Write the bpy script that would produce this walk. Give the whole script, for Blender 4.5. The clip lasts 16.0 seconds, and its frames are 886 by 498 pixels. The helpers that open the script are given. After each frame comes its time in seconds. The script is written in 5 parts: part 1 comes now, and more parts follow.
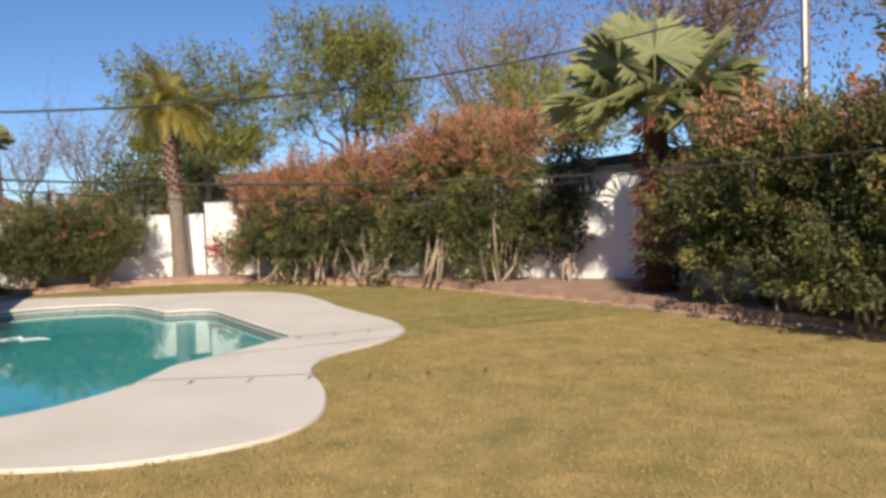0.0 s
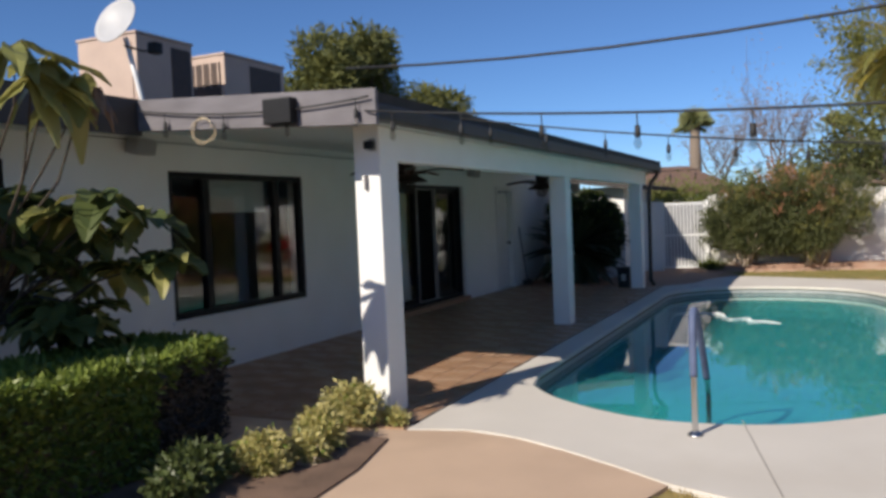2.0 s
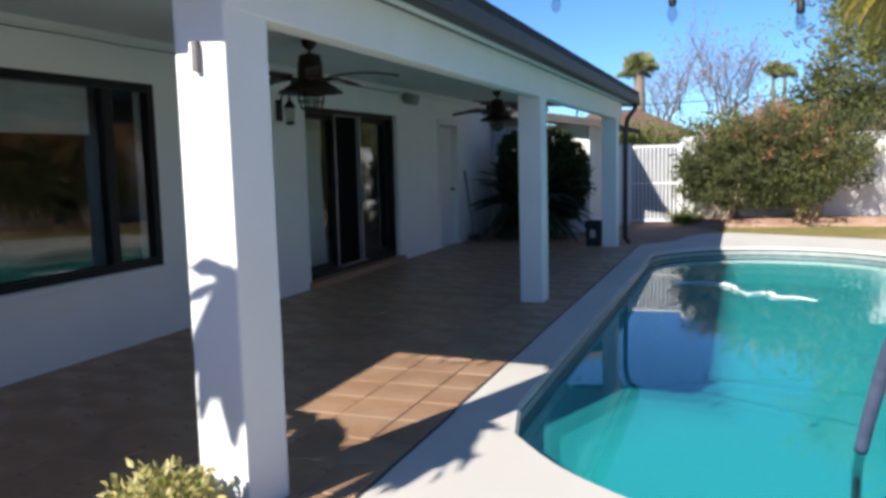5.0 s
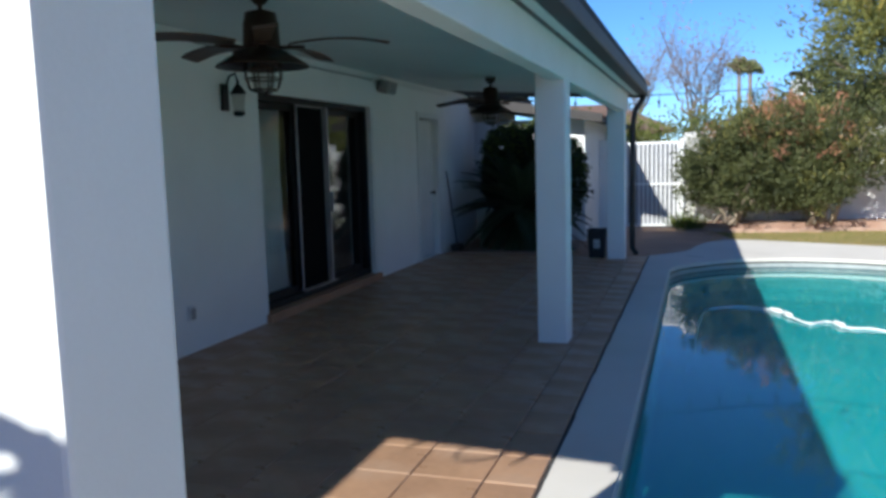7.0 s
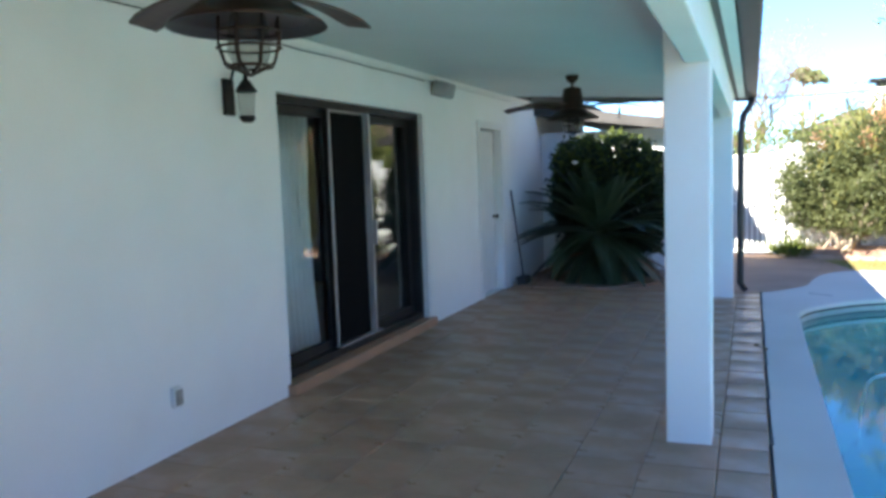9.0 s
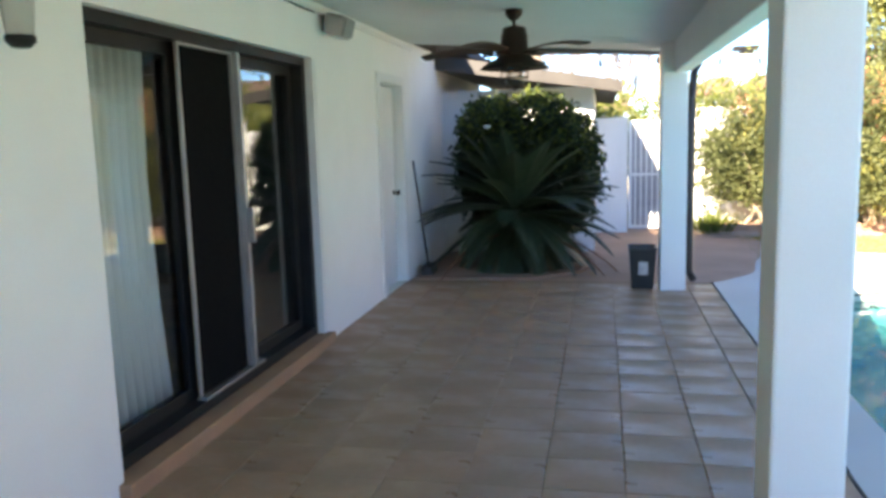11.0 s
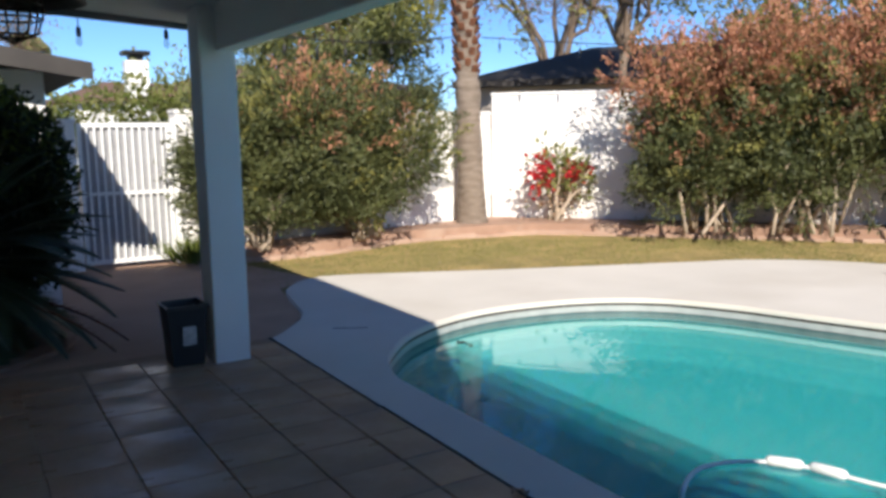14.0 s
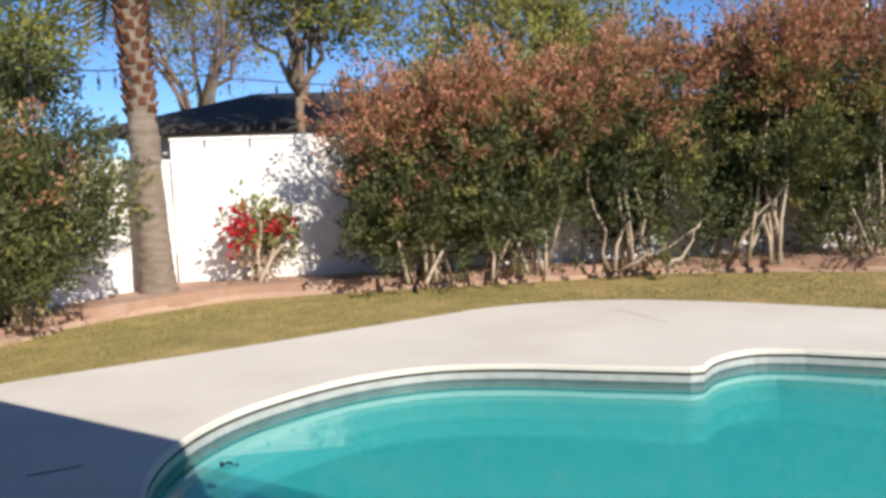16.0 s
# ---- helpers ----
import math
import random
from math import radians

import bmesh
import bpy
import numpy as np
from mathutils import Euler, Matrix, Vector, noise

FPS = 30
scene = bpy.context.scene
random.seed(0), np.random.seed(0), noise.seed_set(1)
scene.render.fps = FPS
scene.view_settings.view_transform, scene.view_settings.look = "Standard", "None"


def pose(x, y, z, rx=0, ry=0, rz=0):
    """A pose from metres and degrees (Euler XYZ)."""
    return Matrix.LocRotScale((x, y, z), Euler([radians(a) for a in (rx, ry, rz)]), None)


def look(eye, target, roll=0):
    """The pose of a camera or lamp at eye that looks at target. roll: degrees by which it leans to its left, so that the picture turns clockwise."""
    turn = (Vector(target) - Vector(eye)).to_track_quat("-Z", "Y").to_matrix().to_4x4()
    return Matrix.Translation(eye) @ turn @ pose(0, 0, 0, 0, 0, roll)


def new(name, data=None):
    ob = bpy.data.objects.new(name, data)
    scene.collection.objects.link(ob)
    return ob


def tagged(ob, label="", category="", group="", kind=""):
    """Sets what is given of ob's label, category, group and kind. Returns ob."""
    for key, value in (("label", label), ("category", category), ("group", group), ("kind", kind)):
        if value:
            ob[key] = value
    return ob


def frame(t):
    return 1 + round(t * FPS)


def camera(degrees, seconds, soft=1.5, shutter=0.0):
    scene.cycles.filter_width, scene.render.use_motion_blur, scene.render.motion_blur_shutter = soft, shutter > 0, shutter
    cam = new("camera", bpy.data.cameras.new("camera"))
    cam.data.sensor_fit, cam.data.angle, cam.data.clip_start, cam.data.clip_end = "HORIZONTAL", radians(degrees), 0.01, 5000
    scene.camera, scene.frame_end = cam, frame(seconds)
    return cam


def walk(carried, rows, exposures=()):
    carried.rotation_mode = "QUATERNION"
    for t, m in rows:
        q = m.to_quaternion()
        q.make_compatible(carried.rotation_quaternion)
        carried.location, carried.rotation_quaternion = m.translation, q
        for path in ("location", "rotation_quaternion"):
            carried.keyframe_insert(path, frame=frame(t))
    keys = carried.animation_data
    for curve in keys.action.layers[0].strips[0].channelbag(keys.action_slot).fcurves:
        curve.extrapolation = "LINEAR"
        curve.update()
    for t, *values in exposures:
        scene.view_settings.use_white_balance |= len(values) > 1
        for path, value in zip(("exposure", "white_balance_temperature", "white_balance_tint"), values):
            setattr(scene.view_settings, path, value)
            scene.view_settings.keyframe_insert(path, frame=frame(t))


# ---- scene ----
cam = camera(58.1, 16.0, soft=3.4)
PATH = [
    (0, (6.973, -7.69, 1.761), (7.692, -5.826, 1.66), -2.1),
    (0.5, (6.824, -7.091, 1.709), (7.17, -5.123, 1.625), -1.9),
    (1, (6.604, -6.599, 1.666), (6.475, -4.605, 1.587), -1.8),
    (1.5, (6.347, -6.158, 1.645), (5.719, -4.261, 1.58), -1.7),
    (2, (6.1, -5.672, 1.619), (5.249, -3.864, 1.537), -2.4),
    (2.5, (5.877, -5.156, 1.574), (4.93, -3.399, 1.452), -3.7),
    (3, (5.621, -4.687, 1.54), (4.673, -2.936, 1.354), -3.6),
    (3.5, (5.44, -4.174, 1.527), (4.539, -2.401, 1.313), -3.0),
    (4, (5.227, -3.661, 1.496), (4.347, -1.877, 1.287), -2.5),
    (4.5, (5.015, -3.152, 1.485), (4.24, -1.321, 1.274), -1.5),
    (7, (3.888, -1.022, 1.526), (3.28, 0.869, 1.297), -1.6),
    (7.5, (3.703, -0.54, 1.559), (3.084, 1.348, 1.332), -1.6),
    (8, (3.488, -0.092, 1.575), (2.823, 1.787, 1.413), -1.4),
    (8.5, (3.31, 0.318, 1.548), (2.586, 2.175, 1.38), -1.9),
    (11, (2.1, 2.562, 1.589), (1.708, 4.502, 1.303), -1.6),
    (11.5, (1.89, 3.007, 1.584), (1.755, 4.979, 1.277), -0.7),
    (12, (1.72, 3.465, 1.557), (1.856, 5.434, 1.23), -0.7),
    (12.5, (1.614, 3.908, 1.565), (1.926, 5.851, 1.21), -1.4),
    (13, (1.396, 4.335, 1.583), (2.016, 6.204, 1.234), -0.4),
    (13.5, (1.294, 4.764, 1.562), (2.188, 6.526, 1.251), 0.3),
    (14, (1.217, 5.21, 1.554), (2.252, 6.896, 1.263), -0.8),
    (14.5, (1.176, 5.676, 1.548), (2.399, 7.231, 1.256), -0.6),
    (15, (1.231, 6.061, 1.55), (2.572, 7.525, 1.31), -1.4),
    (15.5, (1.308, 6.452, 1.591), (2.78, 7.793, 1.396), -2.7),
    (16, (1.484, 6.834, 1.526), (3.155, 7.917, 1.338), -2.3),
]
EXPOSURE = [(0.0, 0.36, 7500, 12), (1.0, 0.05, 7100, 12), (1.8, 0.12, 6900, 11), (2.5, 0.45, 6800, 11), (3.5, 0.72, 6700, 10), (4.5, 0.8, 6500, 9), (7.0, 0.68, 5950, 6),
            (7.5, 1.1, 6150, 5), (8.0, 1.8, 6300, 5), (8.5, 2.2, 6300, 5), (11.0, 2.95, 8000, 10), (12.0, 3.0, 8000, 11), (12.6, 2.42, 7500, 11), (13.2, 1.55, 6800, 10), (14.0, 0.66, 6700, 10),
            (15.0, 0.42, 6750, 10), (16.0, 0.55, 6750, 10)]
walk(cam, [(t, look(eye, target, roll)) for t, eye, target, roll in PATH], EXPOSURE)

# ---- world, sun and exposure ----
SUN = Vector((1.3, 3.45, -2.45)).normalized()
world = bpy.data.worlds.new("sky")
scene.world = world
world.use_nodes = True
wn = world.node_tree
sky = wn.nodes.new("ShaderNodeTexSky")
sky.sky_type, sky.sun_disc = "NISHITA", False
sky.sun_elevation = math.asin(-SUN.z)
sky.sun_rotation = math.atan2(-SUN.x, -SUN.y)
sky.altitude = 2500
sky.air_density, sky.dust_density, sky.ozone_density = 1.0, 0.0, 10.0
wn.nodes["Background"].inputs["Strength"].default_value = 0.107
wn.links.new(sky.outputs[0], wn.nodes["Background"].inputs["Color"])
lamp = bpy.data.lights.new("sun", "SUN")
lamp.energy, lamp.angle, lamp.color = 4.8, radians(0.53), (1.0, 0.94, 0.86)
sun = new("sun", lamp)
sun.matrix_world = Matrix.Translation((0, -20, 30)) @ SUN.to_track_quat("-Z", "Y").to_matrix().to_4x4()


# ---- materials ----
def mat(name, a, b=None, rough=0.7, metal=0.0, scale=6.0, fine=60.0, bump=0.15, dist=0.01, island=0.0, obj=0.0,
        trans=0.0, stain=None, sscale=0.8, stretch=(1, 1, 1), worn=0.0, spec=0.5):
    """Two-scale colour variation between a and b, fine relief, and variation per leaf or per piece."""
    m = bpy.data.materials.new(name)
    m.use_nodes = True
    t = m.node_tree
    p = t.nodes["Principled BSDF"]
    b = b or tuple(c * 0.75 for c in a)
    tc = t.nodes.new("ShaderNodeTexCoord")
    mp = t.nodes.new("ShaderNodeMapping")
    mp.inputs["Scale"].default_value = stretch
    if obj:
        # pieces laid side by side take their grain from where they lie, so that none repeats
        t.links.new(t.nodes.new("ShaderNodeNewGeometry").outputs["Position"], mp.inputs[0])
    else:
        t.links.new(tc.outputs["Object"], mp.inputs[0])
    n1 = t.nodes.new("ShaderNodeTexNoise")
    n1.inputs["Scale"].default_value, n1.inputs["Detail"].default_value = scale, 5
    n2 = t.nodes.new("ShaderNodeTexNoise")
    n2.inputs["Scale"].default_value, n2.inputs["Detail"].default_value = fine, 4
    for n in (n1, n2):
        t.links.new(mp.outputs[0], n.inputs["Vector"])
    mid = t.nodes.new("ShaderNodeMath")
    mid.operation = "ADD"
    h = t.nodes.new("ShaderNodeMath")
    h.operation = "MULTIPLY"
    h.inputs[1].default_value = 0.5
    t.links.new(n2.outputs[0], h.inputs[0])
    t.links.new(n1.outputs[0], mid.inputs[0])
    t.links.new(h.outputs[0], mid.inputs[1])
    fac = mid.outputs[0]
    rng = t.nodes.new("ShaderNodeMapRange")
    rng.inputs[1].default_value, rng.inputs[2].default_value = 0.5, 1.0
    t.links.new(fac, rng.inputs[0])
    fac = rng.outputs[0]
    if island or obj:
        g = t.nodes.new("ShaderNodeNewGeometry" if island else "ShaderNodeObjectInfo")
        mx = t.nodes.new("ShaderNodeMix")
        mx.inputs[0].default_value = island or obj
        t.links.new(fac, mx.inputs[2])
        t.links.new(g.outputs["Random Per Island" if island else "Random"], mx.inputs[3])
        fac = mx.outputs[0]
    mixc = t.nodes.new("ShaderNodeMix")
    mixc.data_type = "RGBA"
    mixc.inputs[6].default_value, mixc.inputs[7].default_value = (*a, 1), (*b, 1)
    t.links.new(fac, mixc.inputs[0])
    col = mixc.outputs[2]
    if stain:
        n3 = t.nodes.new("ShaderNodeTexNoise")
        n3.inputs["Scale"].default_value, n3.inputs["Detail"].default_value = sscale, 6
        t.links.new(tc.outputs["Object"], n3.inputs["Vector"])
        r3 = t.nodes.new("ShaderNodeMapRange")
        r3.inputs[1].default_value, r3.inputs[2].default_value, r3.inputs[4].default_value = 0.52, 0.75, 0.75
        t.links.new(n3.outputs[0], r3.inputs[0])
        m3 = t.nodes.new("ShaderNodeMix")
        m3.data_type = "RGBA"
        m3.inputs[7].default_value = (*stain, 1)
        t.links.new(r3.outputs[0], m3.inputs[0])
        t.links.new(col, m3.inputs[6])
        col = m3.outputs[2]
    t.links.new(col, p.inputs["Base Color"])
    p.inputs["Roughness"].default_value, p.inputs["Metallic"].default_value = rough, metal
    p.inputs["Specular IOR Level"].default_value = spec
    if worn:
        n4, r4 = t.nodes.new("ShaderNodeTexNoise"), t.nodes.new("ShaderNodeMapRange")
        n4.inputs["Scale"].default_value, n4.inputs["Detail"].default_value = 2.6, 6
        t.links.new(tc.outputs["Object"], n4.inputs["Vector"])
        r4.inputs[1].default_value, r4.inputs[2].default_value = 0.35, 0.65
        r4.inputs[3].default_value, r4.inputs[4].default_value = rough - worn, rough + worn
        t.links.new(n4.outputs[0], r4.inputs[0])
        t.links.new(r4.outputs[0], p.inputs["Roughness"])
    if bump:
        bp = t.nodes.new("ShaderNodeBump")
        bp.inputs["Strength"].default_value, bp.inputs["Distance"].default_value = bump, dist
        t.links.new(mid.outputs[0], bp.inputs["Height"])
        t.links.new(bp.outputs[0], p.inputs["Normal"])
    if trans:
        tr = t.nodes.new("ShaderNodeBsdfTranslucent")
        t.links.new(col, tr.inputs["Color"])
        ms = t.nodes.new("ShaderNodeMixShader")
        ms.inputs[0].default_value = trans
        t.links.new(p.outputs[0], ms.inputs[1])
        t.links.new(tr.outputs[0], ms.inputs[2])
        t.links.new(ms.outputs[0], t.nodes["Material Output"].inputs["Surface"])
    return m


def pane_mat(name, tint, gloss, wave=0.0, wscale=3.0):
    """Clear sheet: tinted see-through with mirror gloss by Fresnel."""
    m = bpy.data.materials.new(name)
    m.use_nodes = True
    t = m.node_tree
    t.nodes.remove(t.nodes["Principled BSDF"])
    tr, gl = t.nodes.new("ShaderNodeBsdfTransparent"), t.nodes.new("ShaderNodeBsdfGlossy")
    tr.inputs[0].default_value = (*tint, 1)
    gl.inputs["Roughness"].default_value = 0.012
    # Schlick gloss from the facing weight, the same from both sides
    fr, ms = t.nodes.new("ShaderNodeLayerWeight"), t.nodes.new("ShaderNodeMixShader")
    fr.inputs["Blend"].default_value = 0.5
    f0 = ((gloss - 1) / (gloss + 1)) ** 2
    pw, ma = t.nodes.new("ShaderNodeMath"), t.nodes.new("ShaderNodeMath")
    pw.operation, ma.operation = "POWER", "MULTIPLY_ADD"
    pw.inputs[1].default_value = 5.0
    ma.inputs[1].default_value, ma.inputs[2].default_value = 1.0 - f0, f0
    t.links.new(fr.outputs["Facing"], pw.inputs[0])
    t.links.new(pw.outputs[0], ma.inputs[0])
    if wave:
        tc, nz, bp = t.nodes.new("ShaderNodeTexCoord"), t.nodes.new("ShaderNodeTexNoise"), t.nodes.new("ShaderNodeBump")
        nz.inputs["Scale"].default_value, nz.inputs["Detail"].default_value = wscale, 3
        bp.inputs["Strength"].default_value, bp.inputs["Distance"].default_value = wave, 0.02
        t.links.new(tc.outputs["Object"], nz.inputs["Vector"])
        t.links.new(nz.outputs[0], bp.inputs["Height"])
        t.links.new(bp.outputs[0], gl.inputs["Normal"])
        t.links.new(bp.outputs[0], fr.inputs["Normal"])
    t.links.new(ma.outputs[0], ms.inputs[0])
    t.links.new(tr.outputs[0], ms.inputs[1])
    t.links.new(gl.outputs[0], ms.inputs[2])
    t.links.new(ms.outputs[0], t.nodes["Material Output"].inputs["Surface"])
    return m


M_STUCCO = mat("white_stucco", (0.85, 0.85, 0.83), (0.80, 0.80, 0.77), 0.85, scale=2, fine=90, bump=0.25, dist=0.006, stain=(0.76, 0.75, 0.71), sscale=0.6)
M_FENCE = mat("white_block_paint", (0.82, 0.80, 0.77), (0.74, 0.72, 0.68), 0.85, scale=1.5, fine=60, bump=0.3, dist=0.008, stain=(0.66, 0.62, 0.56), sscale=0.9)
M_CEIL = mat("ceiling_paint", (0.72, 0.76, 0.74), (0.67, 0.71, 0.69), 0.8, scale=1.5, fine=70, bump=0.15, dist=0.004)
M_TRIMW = mat("white_trim", (0.78, 0.78, 0.76), (0.7, 0.7, 0.68), 0.55, scale=4, fine=80, bump=0.06)
M_BLACK = mat("black_aluminium", (0.012, 0.012, 0.013), (0.02, 0.02, 0.02), 0.45, scale=5, fine=120, bump=0.04, spec=0.2)
M_BRONZE = mat("dark_bronze", (0.035, 0.022, 0.016), (0.06, 0.035, 0.022), 0.45, metal=0.6, scale=9, fine=120, bump=0.08)
M_BLADE = mat("dark_blade_wood", (0.055, 0.036, 0.026), (0.1, 0.062, 0.042), 0.5, scale=4, fine=40, bump=0.1, stretch=(1, 9, 1))
M_STEEL = mat("stainless_steel", (0.6, 0.6, 0.6), (0.5, 0.5, 0.5), 0.22, metal=1.0, scale=5, fine=150, bump=0.02)
M_ALU = mat("grey_aluminium", (0.4, 0.4, 0.4), (0.3, 0.3, 0.3), 0.45, metal=0.5, scale=5, fine=100, bump=0.04)
M_SLEEVE = mat("blue_rail_sleeve", (0.12, 0.155, 0.26), (0.075, 0.1, 0.18), 0.7, scale=12, fine=160, bump=0.2, dist=0.003)
M_TILE = mat("saltillo_tile", (0.44, 0.262, 0.155), (0.29, 0.168, 0.1), 0.46, scale=2.2, fine=24, bump=0.22, dist=0.01, obj=0.3, worn=0.22, stain=(0.36, 0.25, 0.17), sscale=1.7)
M_GROUT = mat("tile_grout", (0.37, 0.235, 0.15), (0.26, 0.165, 0.11), 0.9, scale=5, fine=90, bump=0.3)
M_TAN = mat("tan_concrete", (0.60, 0.43, 0.30), (0.50, 0.355, 0.25), 0.85, scale=1.2, fine=140, bump=0.3, dist=0.006, stain=(0.44, 0.31, 0.215), sscale=0.9)
M_DECK = mat("pale_cool_deck", (0.66, 0.615, 0.545), (0.58, 0.54, 0.475), 0.9, scale=0.9, fine=160, bump=0.35, dist=0.006, stain=(0.52, 0.47, 0.40), sscale=0.55)
M_HAIRLINE = mat("worn_joint", (0.36, 0.33, 0.29), (0.26, 0.235, 0.205), 0.9, scale=8, fine=90)
M_JOINT_SHADOW = mat("joint_or_shadow", (0.03, 0.028, 0.026), (0.06, 0.055, 0.05), 0.9, scale=8, fine=90)
M_SOIL = mat("reddish_soil", (0.40, 0.25, 0.175), (0.27, 0.165, 0.115), 0.95, scale=3, fine=70, bump=0.7, dist=0.02, stain=(0.46, 0.34, 0.26), sscale=1.6)
M_LAWN = mat("dormant_lawn", (0.44, 0.31, 0.12), (0.2, 0.155, 0.05), 0.95, scale=2.6, fine=40, bump=0.9, dist=0.03, stain=(0.17, 0.16, 0.042), sscale=0.55)
M_BLADES = mat("grass_blades", (0.58, 0.42, 0.17), (0.2, 0.17, 0.05), 0.8, scale=1.6, fine=4, bump=0, island=0.5, trans=0.25)
M_GREENBLADES = mat("greener_grass", (0.3, 0.27, 0.085), (0.15, 0.17, 0.045), 0.8, scale=0.5, fine=4, bump=0, island=0.5, trans=0.25)
M_FARGROUND = mat("far_ground", (0.24, 0.19, 0.13), (0.16, 0.14, 0.09), 0.95, scale=0.05, fine=1.5, bump=0.3)
M_SHELL = mat("pool_plaster", (0.40, 0.47, 0.45), (0.34, 0.42, 0.40), 0.6, scale=0.8, fine=30, bump=0.05)
M_SCUM = mat("stained_pool_tile", (0.12, 0.16, 0.16), (0.07, 0.1, 0.105), 0.35, scale=9, fine=60, bump=0.1)
M_BAND = mat("pool_tile_band", (0.42, 0.43, 0.41), (0.3, 0.32, 0.31), 0.35, scale=9, fine=60, bump=0.1)
M_WATER = pane_mat("pool_water", (0.74, 0.965, 0.955), 1.4, wave=0.035, wscale=1.6)
M_DEPTH = bpy.data.materials.new("deep_water")
M_DEPTH.use_nodes = True
tr_ = M_DEPTH.node_tree.nodes.new("ShaderNodeBsdfTransparent")
tr_.inputs[0].default_value = (0.82, 0.98, 0.985, 1)
df_ = M_DEPTH.node_tree.nodes.new("ShaderNodeBsdfDiffuse")
df_.inputs[0].default_value = (0.12, 0.72, 0.74, 1)
mx_ = M_DEPTH.node_tree.nodes.new("ShaderNodeMixShader")
mx_.inputs[0].default_value = 0.24
M_DEPTH.node_tree.links.new(tr_.outputs[0], mx_.inputs[1])
M_DEPTH.node_tree.links.new(df_.outputs[0], mx_.inputs[2])
M_DEPTH.node_tree.links.new(mx_.outputs[0], M_DEPTH.node_tree.nodes["Material Output"].inputs["Surface"])
M_GLASS = pane_mat("window_glass", (0.94, 0.97, 0.96), 1.62)
M_LAMPGLASS = pane_mat("lamp_glass", (0.8, 0.8, 0.78), 1.5)
M_CURTAIN = mat("white_curtain", (0.88, 0.92, 0.91), (0.82, 0.87, 0.86), 0.9, scale=5, fine=120, bump=0.1, trans=0.3)
M_ROOM = mat("unlit_room_tone", (0.06, 0.05, 0.045), (0.045, 0.038, 0.034), 0.9, scale=2, fine=50)
M_SCREEN = mat("insect_screen", (0.006, 0.006, 0.007), (0.01, 0.01, 0.01), 0.9, scale=40, fine=300)
M_SCREEN.node_tree.nodes["Principled BSDF"].inputs["Specular IOR Level"].default_value = 0.05
M_ROOF = mat("dark_shingle", (0.035, 0.032, 0.03), (0.06, 0.053, 0.05), 0.9, scale=5, fine=60, bump=0.6, dist=0.02)
M_FASCIA = mat("grey_fascia_board", (0.19, 0.175, 0.185), (0.12, 0.11, 0.115), 0.7, scale=3, fine=50, bump=0.25, stretch=(1, 4, 4))
M_GUTTER = mat("dark_gutter", (0.03, 0.026, 0.024), (0.05, 0.044, 0.04), 0.5, scale=4, fine=60, bump=0.1)
M_ACBOX = mat("beige_ac_cabinet", (0.56, 0.42, 0.33), (0.46, 0.34, 0.27), 0.6, scale=2, fine=40, bump=0.1)
M_ACDARK = mat("ac_coil_grille", (0.09, 0.055, 0.04), (0.05, 0.032, 0.025), 0.6, scale=10, fine=90, bump=0.2)
M_BIN = mat("black_plastic", (0.012, 0.012, 0.013), (0.02, 0.02, 0.02), 0.42, scale=5, fine=90, bump=0.05)
M_PAPER = mat("white_label", (0.62, 0.62, 0.6), (0.3, 0.3, 0.3), 0.7, scale=22, fine=60, bump=0)
M_HOSE = mat("white_hose", (0.75, 0.78, 0.76), (0.6, 0.64, 0.63), 0.5, scale=10, fine=60)
M_CABLE = mat("black_cable", (0.012, 0.012, 0.012), (0.02, 0.02, 0.02), 0.6, scale=8, fine=60)
M_BULB = mat("clear_bulb", (0.7, 0.72, 0.7), (0.55, 0.58, 0.56), 0.08, scale=6, fine=30, bump=0)
M_BARK = mat("grey_brown_bark", (0.24, 0.18, 0.135), (0.12, 0.085, 0.06), 0.95, scale=7, fine=45, bump=0.7, dist=0.02, stretch=(1, 1, 0.3))
M_DARKBARK = mat("dark_wet_bark", (0.09, 0.07, 0.05), (0.045, 0.035, 0.026), 0.9, scale=9, fine=60, bump=0.5, stretch=(1, 1, 0.3))
M_STEM = mat("pale_shrub_stem", (0.5, 0.4, 0.3), (0.32, 0.25, 0.18), 0.9, scale=7, fine=45, bump=0.5, stretch=(1, 1, 0.3))
M_PALMBARK = mat("palm_trunk_bark", (0.27, 0.215, 0.17), (0.15, 0.115, 0.085), 0.95, scale=5, fine=40, bump=0.7, dist=0.02, stretch=(1, 1, 3))
M_SHAG = mat("red_brown_fibre", (0.22, 0.085, 0.04), (0.11, 0.045, 0.025), 0.95, scale=9, fine=60, bump=0.8, dist=0.03, island=0.5)


def leafmat(name, a, b, trans=0.28, rough=0.45, island=0.65):
    return mat(name, a, b, rough, scale=1.2, fine=9, bump=0, island=island, trans=trans)


L_GREEN = leafmat("shrub_leaf", (0.135, 0.145, 0.045), (0.032, 0.045, 0.016), 0.2, 0.6, 0.4)
L_OLIVE = leafmat("olive_shrub_leaf", (0.33, 0.3, 0.08), (0.17, 0.17, 0.05), rough=0.6, island=0.35)
L_RED = leafmat("red_shoot_leaf", (0.60, 0.27, 0.17), (0.36, 0.18, 0.085), rough=0.6, island=0.4)
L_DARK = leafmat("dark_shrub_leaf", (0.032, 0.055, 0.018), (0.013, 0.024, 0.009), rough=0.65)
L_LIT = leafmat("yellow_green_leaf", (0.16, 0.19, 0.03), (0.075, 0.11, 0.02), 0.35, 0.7)
